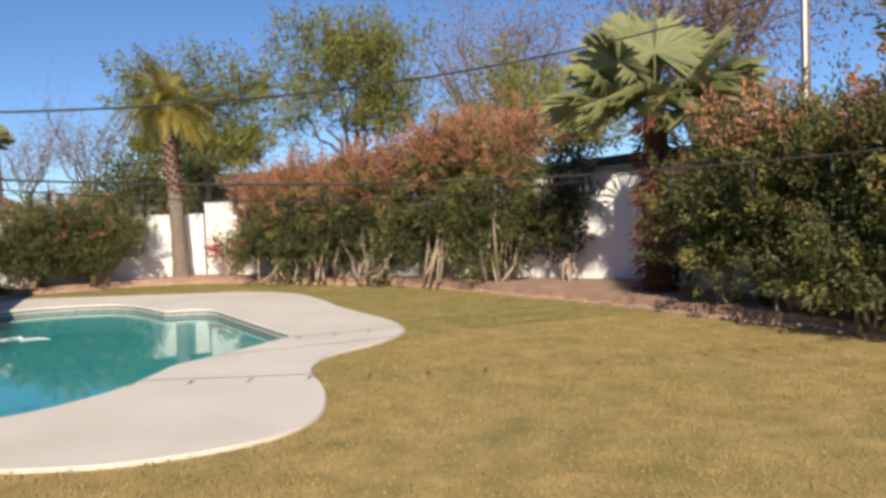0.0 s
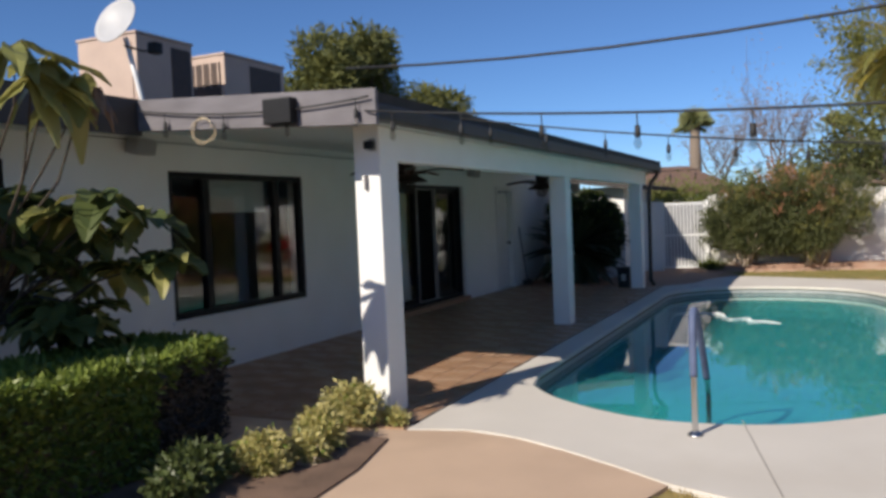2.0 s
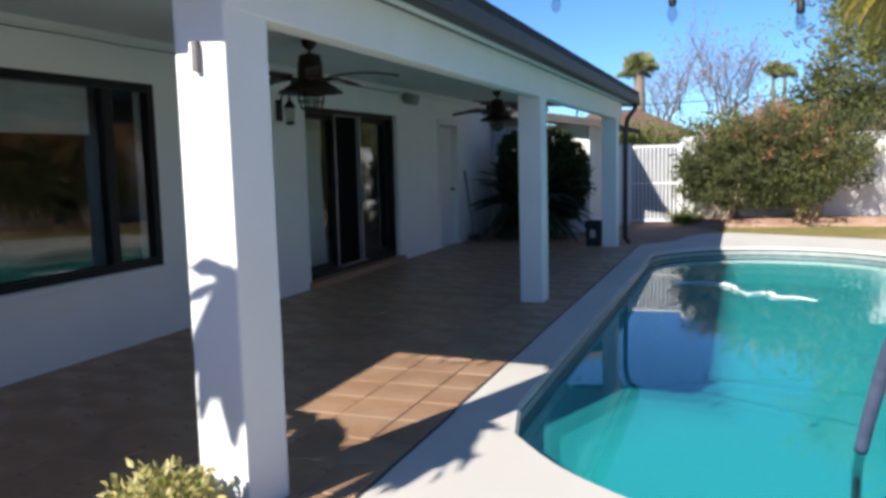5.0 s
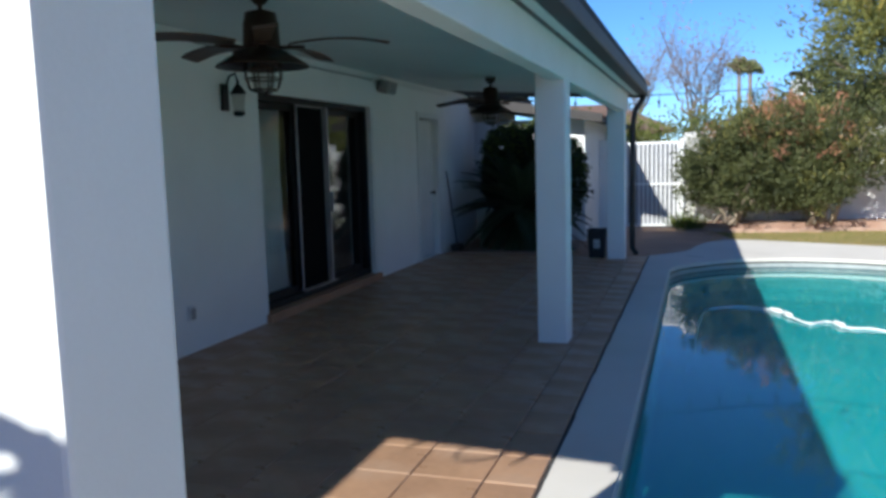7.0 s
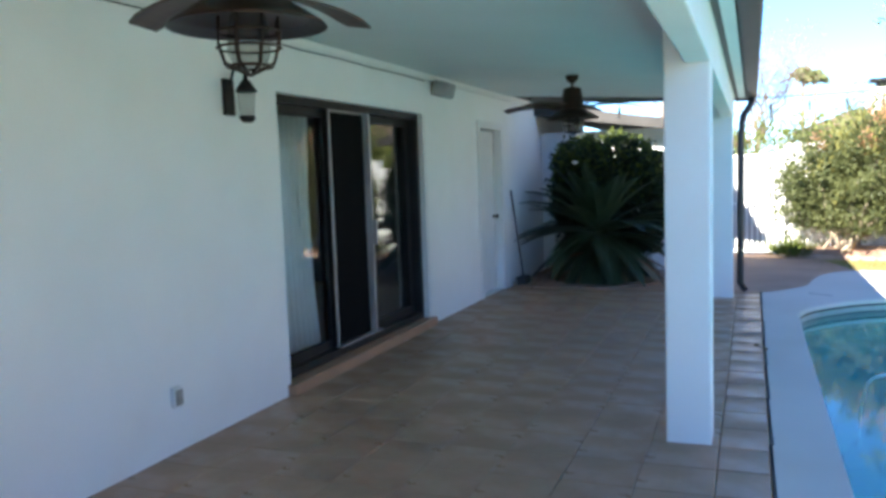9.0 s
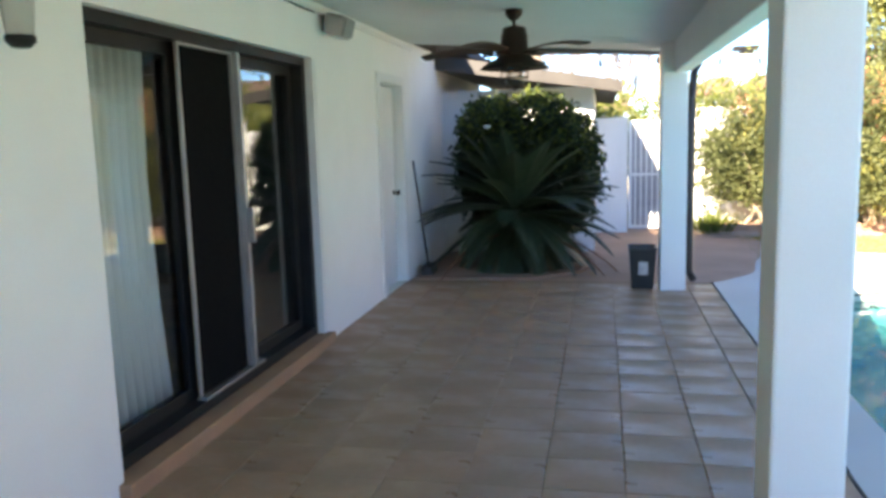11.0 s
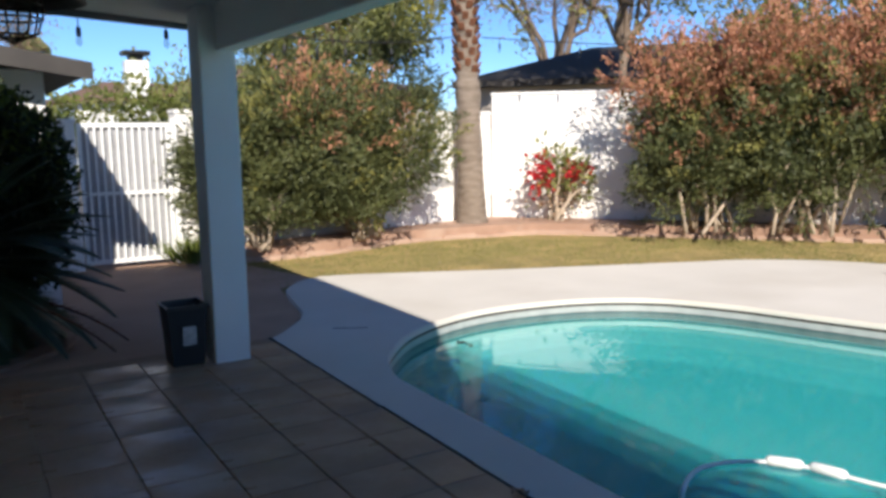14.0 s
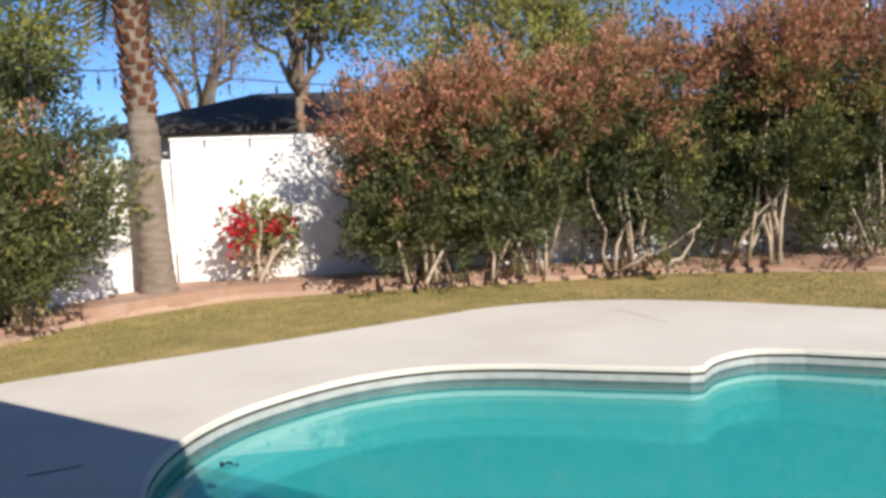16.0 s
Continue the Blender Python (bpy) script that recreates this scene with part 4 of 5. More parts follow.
# sunlight on the top is painted: L_LIT leaves take over from L_DARK with height
shrub("clipped_shrub", "tall dense dark green shrub, its sunlit top painted in yellow-green leaves", (1.2, 12.5, -0.02),
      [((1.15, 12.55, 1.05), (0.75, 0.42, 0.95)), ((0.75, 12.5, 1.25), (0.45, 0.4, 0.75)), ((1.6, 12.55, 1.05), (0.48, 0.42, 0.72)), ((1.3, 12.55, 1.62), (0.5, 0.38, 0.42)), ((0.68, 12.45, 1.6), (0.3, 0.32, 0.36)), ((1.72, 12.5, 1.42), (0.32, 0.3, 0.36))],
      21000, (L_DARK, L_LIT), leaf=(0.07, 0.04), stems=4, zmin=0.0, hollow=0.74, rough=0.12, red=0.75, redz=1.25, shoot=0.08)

fl = thing("camellia_flower", "single white flower on the dark shrub", "flower", at=(0.76, 12.03, 1.655))
part("petals", lathe([(0.004, -0.02), (0.03, -0.018), (0.045, 0.0), (0.035, 0.018), (0.008, 0.022)], 10), M_TRIMW, fl)
bm = slab([[(0.05, 11.08), (1.3, 11.13), (1.85, 11.6), (2.02, 12.1), (1.94, 13.1), (0.05, 13.1)]], -0.05, 0.008)
structure(part("sago_bed", bm, M_SOIL), "reddish soil with litter under the sago palm", "planting bed")

# box hedge, variegated shrubs and broad-leaved tree by the near column
hb = thing("box_hedge", "clipped box hedge with bright green sunlit top and dark shaded side", "hedge", at=(2.0, -3.0, 0.0))
HB = [(1.1, -1.05), (1.3, -0.85), (2.02, -0.92), (2.2, -1.82), (2.09, -2.84), (2.0, -7.0), (1.0, -7.0)]
HB = [(x - 2.0, y + 3.0) for x, y in HB]
HB_TOP = 0.75


def in_loop(x, y, loop):
    odd = np.zeros(len(x), bool)
    for (x0, y0), (x1, y1) in zip(loop, loop[1:] + loop[:1]):
        if y0 != y1:
            odd ^= ((y0 > y) != (y1 > y)) & (x < (x1 - x0) * (y - y0) / (y1 - y0) + x0)
    return odd


n = 34000
q = np.stack([rs.uniform(-1.05, 0.45, n), rs.uniform(-4.0, 2.2, n), HB_TOP - 0.1 * rs.rand(n) ** 2], 1)
q = q[in_loop(q[:, 0], q[:, 1], HB)]
q[:, 2] += 0.022 * np.sin(q[:, 0] * 9 + 1) * np.cos(q[:, 1] * 7) + 0.012 * rs.normal(size=len(q))
pts_, ways_ = [q], [np.tile([0.0, 0.0, 1.0], (len(q), 1))]
bare_ = []
for k, ((x0, y0), (x1, y1)) in enumerate(zip(HB, HB[1:] + HB[:1])):
    ln_ = math.hypot(x1 - x0, y1 - y0)
    m = int((2600 if k in (1, 2) else 4200) * ln_)
    u_, dep, z_ = rs.rand(m), 0.12 * rs.rand(m) ** 1.6 + 0.015 * rs.normal(size=m), HB_TOP * rs.rand(m) ** 0.8
    nx, ny = -(y1 - y0) / ln_, (x1 - x0) / ln_
    dep = dep + 0.05 * (1 - z_ / HB_TOP)
    spot = np.stack([x0 + (x1 - x0) * u_ - nx * dep, y0 + (y1 - y0) * u_ - ny * dep, z_], 1)
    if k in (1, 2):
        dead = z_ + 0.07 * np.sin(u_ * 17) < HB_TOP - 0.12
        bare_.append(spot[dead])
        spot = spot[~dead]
    pts_.append(spot)
    ways_.append(np.tile([nx, ny, 0.25], (len(spot), 1)))
leaves("foliage", np.concatenate(pts_), np.concatenate(ways_) * 0.9, 0.055, 0.028, L_BOX, hb, 0.7)
# bare dead leaves whose dark brown also paints the shade on these faces
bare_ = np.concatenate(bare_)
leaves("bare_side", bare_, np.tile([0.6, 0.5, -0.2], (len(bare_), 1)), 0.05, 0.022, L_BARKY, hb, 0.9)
core = slab([[(x * 0.8 - 0.07, y * 0.93) for x, y in reversed(HB)]], 0.0, HB_TOP - 0.16)
part("twig_core", core, M_BARK, hb)
for x, y, r, h in ((2.72, -0.32, 0.21, 0.3), (2.82, -0.9, 0.15, 0.25), (2.77, -1.5, 0.16, 0.22), (2.9, -1.2, 0.11, 0.15), (3.02, -0.2, 0.07, 0.08)):
    shrub("variegated_shrub", "small rounded shrub with cream-edged leaves", (x, y, 0.0), [((x, y, h * 0.62), (r, r, h * 0.42)), ((x + 0.08, y - 0.05, h * 0.4), (r * 0.8, r * 0.8, h * 0.35))], 1900,
          (L_VAR, L_BOX), leaf=(0.05, 0.024), stems=4, zmin=0.03, hollow=0.5, rough=0.2, red=0.1, redz=-1, group="variegated shrubs", stem_r=0.012, shoot=0.05)

shrub("low_shrub", "low dark green groundcover shrub in the hedge's shade", (2.55, -1.9, 0.0), [((2.55, -1.9, 0.12), (0.22, 0.24, 0.12)), ((2.66, -2.15, 0.1), (0.16, 0.18, 0.1))], 1300,
      (L_BIG, L_BOX), leaf=(0.06, 0.035), stems=4, zmin=0.02, hollow=0.5, rough=0.25, stem_r=0.01, shoot=0.05)
tree = thing("broadleaf_tree", "young tree with large drooping dark leaves and lit yellow edges", "tree", at=(0.8, -2.5, 0.0))
def bigleaf(verts, faces, p, d, ln, w):
    """A long broad leaf, folded at the midrib and drooping towards its tip."""
    p, d = Vector(p), Vector(d).normalized()
    side = d.cross(Vector((0, 0, 1)))
    side = (side if side.length > 0.05 else Vector((1, 0, 0))).normalized()
    k0, m = len(verts), 6
    for i in range(m + 1):
        u = i / m
        c = p + d * ln * u + Vector((0, 0, -0.5 * ln * u * u))
        ww = w * math.sin(math.pi * min(0.97, 0.06 + 0.9 * u)) ** 0.8
        up = Vector((0, 0, 0.3 * ww + 0.02 * math.sin(9 * u)))
        verts += [tuple(c + side * ww + up), tuple(c), tuple(c - side * ww + up)]
    for i in range(m):
        a = k0 + 3 * i
        faces += [(a, a + 1, a + 4, a + 3), (a + 1, a + 2, a + 5, a + 4)]


part("trunk", branch((0, 0, 0), (0.1, 0.5, 1.2), 0.045, 0.03), M_BARK, tree)
v1, f1, v2, f2 = [], [], [], []
tips = [(0.15, 1.05, 1.62), (0.5, 1.1, 1.6), (0.3, 1.0, 1.3), (-0.1, 1.0, 1.05), (0.2, 0.8, 1.85), (-0.35, 0.9, 1.5), (0.65, 0.6, 1.75), (0.45, 0.3, 1.85), (1.02, 1.2, 1.42), (0.45, 0.7, 1.1), (0.6, 0.65, 1.0),
        (0.25, 0.8, 1.0), (0.5, 0.95, 1.05), (0.1, 0.75, 1.15), (-0.45, 1.3, 1.65), (0.8, 1.25, 1.7), (0.85, 0.8, 1.85), (0.55, 0.85, 0.92), (0.0, 1.1, 1.35), (0.75, 1.0, 1.35), (0.35, 0.5, 1.5)]
for tp in tips:
    part("limb", branch((0.1, 0.5, 1.0), tp, 0.013, 0.005, 0.05), M_DARKBARK, tree)
    for k in range(12):
        az = rs.uniform(0, 6.28)
        el = rs.uniform(-0.5, 0.6)
        d = (math.cos(az) * math.cos(el), math.sin(az) * math.cos(el), math.sin(el))
        at = Vector(tp) + Vector(d) * rs.uniform(-0.05, 0.1)
        if rs.rand() < 0.62:
            bigleaf(v1, f1, at, d, rs.uniform(0.22, 0.36), rs.uniform(0.09, 0.135))
        else:
            bigleaf(v2, f2, at, d, rs.uniform(0.22, 0.36), rs.uniform(0.06, 0.09))
# high arching limb with yellowing and dried leaves
v3, f3 = [], []
for tp, dry in (((1.27, 0.0, 2.5), 0), ((1.2, 0.15, 2.62), 0), ((1.25, 0.3, 2.55), 0), ((1.29, 0.43, 2.5), 1), ((1.1, 0.0, 2.7), 0)):
    part("limb", branch((0.1, 0.5, 1.15), tp, 0.013, 0.005, 0.05), M_DARKBARK, tree)
    for k in range(7):
        az, el = rs.uniform(0, 6.28), rs.uniform(-1.1, 0.3)
        d = (math.cos(az) * math.cos(el), math.sin(az) * math.cos(el), math.sin(el))
        if dry:
            bigleaf(v3, f3, tp, (d[0] * 0.5, d[1] * 0.5, -0.6), rs.uniform(0.14, 0.22), rs.uniform(0.02, 0.04))
        else:
            bigleaf(v2, f2, tp, d, rs.uniform(0.26, 0.4), rs.uniform(0.06, 0.09))
tagged(pydata("dry_foliage", v3, f3, L_DRY, tree), kind="stuff")
pydata("foliage", v1, f1, L_BIG, tree)
pydata("lit_foliage", v2, f2, L_BIGY, tree)

# ---- palms ----
pt = thing("feather_palm", "tall slender palm with ringed grey trunk and yellowing crown", "palm", at=(8.14, 15.6, 0.1))
prof = []
for i in range(120):
    z = i * 0.04
    r = 0.2 - 0.012 * z + 0.05 * math.exp(-z * 3) + 0.012 * abs(math.sin(i * 0.9)) + (0.02 * abs(math.sin(i * 1.7)) if z > 1.9 else 0)
    prof.append((r * (0.9 if z > 2.2 else 1.0), z))
bm = lathe(prof, 18)
for v in bm.verts:
    a = math.atan2(v.co.y, v.co.x)
    v.co.x += -0.03 * v.co.z + 0.008 * math.sin(a * 5 + v.co.z * 9)
    v.co.y += 0.008 * math.cos(a * 4 - v.co.z * 7)
part("trunk", bm, M_PALMBARK, pt)
bm = bmesh.new()
for i in range(120):
    a, z = i * 2.4, 2.3 + i * 0.02
    r = 0.16
    m = pose(-0.03 * z + r * math.cos(a), r * math.sin(a), z, 0, 0, math.degrees(a)) @ pose(0, 0, 0, 0, 28, 0)
    box(-0.015, 0.02, -0.045, 0.045, 0.0, 0.11, 0, bm, m)
part("boot_ring", bm, M_SHAG, pt, "stubs of old fronds")
for k in range(52):
    bm, v, f = bmesh.new(), [], []
    frond(bm, v, f, (-0.14, 0, 4.72 + 0.1 * rs.rand()), k * 2.399, radians(rs.uniform(-35, 80)), rs.uniform(1.35, 1.9), 0.42, rs.uniform(1.2, 2.2), 24, 0.024)
    st = part("frond", bm, L_PALM, pt)
    tagged(pydata("leaf_blade", v, f, L_PALM if k % 4 else L_TREE, st), kind="stuff")


def fan_palm(name, label, at, trunk_h, trunk_r, n, petiole, size, shag=True, leafmat_=L_FAN):
    t = thing(name, label, "palm", at=at)
    bm = lathe([(trunk_r * 1.25, 0), (trunk_r, 0.3), (trunk_r * 1.05, trunk_h * 0.6), (trunk_r * 0.85, trunk_h), (0.05, trunk_h + 0.25)], 14)
    part("trunk", bm, M_SHAG if shag else M_PALMBARK, t)
    if shag:
        m = 900
        a, z = rs.uniform(0, 6.28, m), rs.uniform(0.1, trunk_h, m)
        p = np.stack([np.cos(a) * trunk_r, np.sin(a) * trunk_r, z], 1)
        leaves("fibre", p, np.stack([np.cos(a), np.sin(a), -0.6 * np.ones(m)], 1), 0.28, 0.05, M_SHAG, t, 0.4)
    for k in range(n):
        az, el = k * 2.399, radians(rs.uniform(-12, 82))
        d = Vector((math.cos(az) * math.cos(el), math.sin(az) * math.cos(el), math.sin(el)))
        base = Vector((0, 0, trunk_h))
        hub = base + d * petiole * rs.uniform(0.75, 1.1) + Vector((0, 0, -0.05 * petiole))
        st = part("petiole", tube([base, base.lerp(hub, 0.5) + Vector((0, 0, 0.05)), hub], [0.02, 0.016, 0.01], 5), leafmat_, t)
        side = d.cross(Vector((0, 0, 1)))
        side = (side if side.length > 0.1 else Vector((1, 0, 0))).normalized()
        up = side.cross(d).normalized()
        v, f = [], []
        segs = 44
        for i in range(segs):
            a = radians(-125 + 250 * i / (segs - 1))
            w = (d * math.cos(a) + side * math.sin(a) + up * 0.16 * math.cos(a * 2)).normalized()
            q = w.cross(up).normalized()
            ln = size * (0.78 + 0.22 * math.cos(a)) * rs.uniform(0.9, 1.05)
            m1, tip = hub + w * ln * 0.55, hub + w * ln + Vector((0, 0, -0.3 * ln * rs.uniform(0.3, 1.5)))
            wd = size * 0.0145
            b = len(v)
            v += [tuple(hub), tuple(m1 + q * wd + up * 0.012), tuple(tip), tuple(m1 - q * wd - up * 0.012)]
            f += [(b, b + 1, b + 2), (b, b + 2, b + 3)]
        tagged(pydata("fan_leaf", v, f, leafmat_, st), kind="stuff")
    return t


fan_palm("fan_palm", "fan palm with shaggy red-brown trunk among the hedge", (15.75, 4.3, 0.1), 3.4, 0.24, 21, 1.2, 1.08)

# ---- trees beyond the walls ----
def tree_at(name, label, at, trunk_h, lumps, n, material, leaf, r=0.14, limbs=7, hollow=0.2, second=None, share=0.3, rough=0.35, spray=0.0):
    t = thing(name, label, "tree", at=at)
    part("trunk", branch((0, 0, 0), (0.1, 0, trunk_h), r, r * 0.7, 0.05), M_BARK, t)
    for i in range(limbs):
        c, rr = lumps[i % len(lumps)]
        part("limb", branch((0.1, 0, trunk_h * rs.uniform(0.85, 1.0)), (c[0] + rs.normal() * rr[0] * 0.3, c[1] + rs.normal() * rr[1] * 0.3, c[2] + rr[2] * 0.5), r * 0.5, r * 0.1, 0.15, 7), M_BARK, t)
    if spray:
        p, u = tufts(lumps, n, 28, spray, hollow, rough, -9)[:2]
        p = p + rs.normal(size=p.shape) * 0.1
    else:
        p, u = cloud(lumps, n, hollow, rough)
    if second:
        s = rs.rand(len(p)) < share
        leaves("crown_light", p[s], u[s], leaf[0], leaf[1], second, t)
        p, u = p[~s], u[~s]
    leaves("crown", p, u, leaf[0], leaf[1], material, t)
    return t


def lumps_of(n, rx, ry, z0, z1, r0, r1):
    return [((rs.uniform(-rx, rx), rs.uniform(-ry, ry), rs.uniform(z0, z1)), (rr, rr, rr * 0.75)) for rr in rs.uniform(r0, r1, n)]


tree_at("garden_tree", "airy yellow-green tree with thin forked trunk behind the wall", (13.75, 18.2, 0), 3.4, lumps_of(34, 1.9, 1.5, 4.2, 7.6, 0.45, 0.85), 22000, L_TREE, (0.14, 0.055), 0.12, 12, 0.1, L_YTREE, 0.4, 0.5, 0.75)
tree_at("garden_tree", "broad olive-green tree beyond the garden wall", (9.6, 24.0, 0), 3.6, lumps_of(36, 2.1, 1.7, 3.8, 7.2, 0.5, 0.95), 24000, L_TREE, (0.16, 0.065), 0.16, 12, 0.1, L_YTREE, 0.3, 0.5, 0.85)
tree_at("garden_tree", "green tree rising behind the shrubs by the gate", (8.0, 19.6, 0), 2.0, lumps_of(8, 1.7, 0.7, 2.4, 3.6, 0.5, 0.85), 5000, L_GREEN, (0.14, 0.06), 0.1, 8, 0.2, L_TREE, 0.3)
tree_at("garden_tree", "yellowing tree behind the red-tipped hedge", (19.5, 15.6, 0), 2.4, lumps_of(30, 2.6, 2.6, 3.4, 5.6, 0.5, 0.9), 14000, L_YTREE, (0.16, 0.065), 0.14, 10, 0.1, L_TREE, 0.3, 0.5, 0.7)
tree_at("dark_conifer", "dark green dense conifer beyond the wall", (9.4, 19.2, 0), 1.2, [((0, 0, 1.9), (0.5, 0.5, 1.2)), ((-0.3, 0.2, 1.6), (0.5, 0.5, 1.0))], 2600, L_PINE, (0.12, 0.03), 0.09, 4, 0.4)
for x, y, z, w in ((3.0, 19.5, 2.3, 1.4), (5.2, 20.0, 2.6, 1.5), (1.2, 20.5, 2.3, 1.3), (7.0, 22.5, 3.0, 1.6)):
    shrub("background_shrub", "yellow-green shrub beyond the garden wall", (x, y, -0.1), [((x + rs.uniform(-w, w), y, z - 0.8 + rs.uniform(-0.2, 0.2)), (0.85, 0.6, 0.8)) for _ in range(5)], 3600, (L_TREE, L_LIT), leaf=(0.13, 0.055), stems=4, red=0.4, redz=-2)


def twiggy(name, label, at, h, spread, n, material, leafn, r=0.2):
    """A mostly bare tree: forked limbs and fine twigs."""
    t = thing(name, label, "tree", at=at)
    part("trunk", branch((0, 0, 0), (0, 0, h * 0.35), r, r * 0.7, 0.1), M_BARK, t)
    ends = []
    for i in range(9):
        a = i * 2.4
        tip = Vector((math.cos(a) * spread * rs.uniform(0.4, 0.8), math.sin(a) * spread * rs.uniform(0.4, 0.8), h * rs.uniform(0.65, 0.95)))
        lb = part("limb", branch((0, 0, h * rs.uniform(0.25, 0.35)), tip, r * 0.5, r * 0.12, 0.25, 7), M_BARK, t)
        bm = bmesh.new()
        for k in range(n):
            s = Vector((0, 0, h * 0.32)).lerp(tip, rs.uniform(0.35, 1.0))
            e = s + Vector((rs.normal() * spread * 0.22, rs.normal() * spread * 0.22, abs(rs.normal()) * h * 0.14))
            branch(s, e, r * 0.09, r * 0.02, 0.1, 4, bm)
            ends.append(e)
        part("twig_mass", bm, M_BARK, lb)
    e = np.array(ends)
    p = e[rs.randint(0, len(e), leafn)] + rs.normal(size=(leafn, 3)) * spread * 0.12
    leaves("foliage", p, unit(leafn), 0.2, 0.09, material, t)


twiggy("bare_tree", "leafless tree with fine brownish twigs in the distance", (3.5, 60.0, 0), 11.0, 4.6, 26, L_DRY, 1500)
twiggy("bare_tree", "leafless tree with fine brownish twigs in the distance", (-1.5, 72.0, 0), 11.0, 4.5, 20, L_DRY, 1200)
twiggy("bare_tree", "tall half-bare tree with brown winter leaves", (30.0, 40.0, 0), 15.0, 7.0, 20, L_DRY, 9000, 0.35)
twiggy("bare_tree", "tall half-bare tree with brown winter leaves", (31.0, 22.0, 0), 14.0, 6.5, 22, L_DRY, 13000, 0.35)
twiggy("bare_tree", "tall half-bare tree with brown winter leaves", (33.0, 9.0, 0), 13.5, 6.5, 22, L_DRY, 13000, 0.35)
tree_at("garden_tree", "dark green tree behind the side wall", (21.5, -0.5, 0), 3.0, lumps_of(9, 2.2, 2.0, 3.8, 5.8, 0.9, 1.4), 5000, L_GREEN, (0.22, 0.09), 0.16, 8, 0.2)
tree_at("pine_tree", "dark green bushy pine standing behind the house", (-8.2, 19.6, 0), 3.0,
        [((rs.uniform(-0.9, 0.6), -2.1 + rs.uniform(-1.9, 1.7), rs.uniform(4.9, 7.75)), (rr, rr, rr * 0.85)) for rr in rs.uniform(0.6, 0.95, 22)]
        + [((rs.uniform(-0.6, 0.6), rs.uniform(0.0, 3.0), rs.uniform(4.9, 6.0)), (rr, rr, rr * 0.8)) for rr in rs.uniform(0.6, 0.9, 7)]
        + [((rs.uniform(-0.6, 0.6), rs.uniform(3.0, 6.4), rs.uniform(5.2, 6.7)), (rr, rr, rr * 0.75)) for rr in rs.uniform(0.5, 0.85, 9)],
        26000, L_PINE, (0.26, 0.075), 0.25, 10, 0.55, L_PINE, 0.12, 0.3)
fan_palm("fan_palm", "distant tall fan palm with thick skirt", (-2.5, 60.0, 0), 7.9, 0.45, 26, 0.7, 1.2, False)
for x in (7.9, 9.0):
    fan_palm("fan_palm", "distant slender twin fan palm", (x, 90.0, 0), 9.7 + (9.0 - x) * 0.3, 0.2, 22, 0.6, 0.95, False)

# ---- neighbouring houses ----
M_HWALL = mat("neighbour_stucco", (0.62, 0.55, 0.47), (0.52, 0.46, 0.39), 0.9, scale=1, fine=20)
M_HROOF = mat("brown_tile_roof", (0.2, 0.12, 0.085), (0.12, 0.075, 0.055), 0.9, scale=3, fine=25, bump=0.6, dist=0.04, stretch=(6, 1, 1))


def house(label, x, y, w, d, wall_z, ridge, rz=0, roof=None, wall=None):
    t = thing("neighbour_house", label, "house", at=(x, y, -0.1), rz=rz)
    part("wall", box(-w / 2, w / 2, -d / 2, d / 2, 0, wall_z), wall or M_HWALL, t)
    bm = bmesh.new()
    o, q = 0.5, wall_z
    e = [bm.verts.new(c) for c in ((-w / 2 - o, -d / 2 - o, q), (w / 2 + o, -d / 2 - o, q), (w / 2 + o, d / 2 + o, q), (-w / 2 - o, d / 2 + o, q))]
    e2 = [bm.verts.new((v.co.x, v.co.y, q + 0.16)) for v in e]
    rg = [bm.verts.new((-w * 0.22, 0, ridge)), bm.verts.new((w * 0.22, 0, ridge))]
    bm.faces.new(list(reversed(e)))
    for i in range(4):
        bm.faces.new((e[i], e[(i + 1) % 4], e2[(i + 1) % 4], e2[i]))
    bm.faces.new((e2[0], e2[1], rg[1], rg[0]))
    bm.faces.new((e2[1], e2[2], rg[1]))
    bm.faces.new((e2[2], e2[3], rg[0], rg[1]))
    bm.faces.new((e2[3], e2[0], rg[0]))
    part("roof", bm, roof or M_HROOF, t)
    for k in (-0.25, 0.2):
        wn_ = part("window", box(w * k, w * k + 1.1, -d / 2 - 0.03, -d / 2 + 0.05, 1.0, 2.1), M_BLACK, t)
    return t


house("low house with dark flat-looking roof beyond the slanting wall", 18.6, 21.5, 9.0, 7.0, 2.75, 4.0, -50, M_ROOF)
house("low house with brown tiled roof beyond the wall", -0.3, 33.0, 4.4, 5.0, 2.3, 3.6, 15)
house("low house with brown tiled roof behind the palm", 11.5, 33.0, 8.0, 7.0, 2.8, 4.0, -10)
house("pale house with brown roof in the distance", 9.5, 48.0, 7.0, 6.0, 3.2, 4.3, 5, None, M_STUCCO)
house("neighbouring house with grey roof behind the side wall", 20.6, 8.0, 6.0, 9.0, 2.75, 3.15, 0, M_ROOF, M_STUCCO)
ch = thing("rooftop_vent", "white chimney with dark cap in the distance", "chimney", at=(9.0, 45.0, 0))
part("shaft", box(-0.5, 0.5, -0.4, 0.4, 0, 5.0, 0.02), M_STUCCO, ch)
part("cap", box(-0.6, 0.6, -0.5, 0.5, 5.25, 5.45, 0.05), M_BLACK, ch)
part("stem", box(-0.3, 0.3, -0.3, 0.3, 5.0, 5.25), M_BLACK, ch)
pl = thing("utility_pole", "weathered wooden utility pole with pale conduit", "utility pole", at=(24.0, 8.9, 0))
part("shaft", tube([(0, 0, -0.1), (0, 0, 11.0)], [0.14, 0.1], 10), M_BARK, pl)
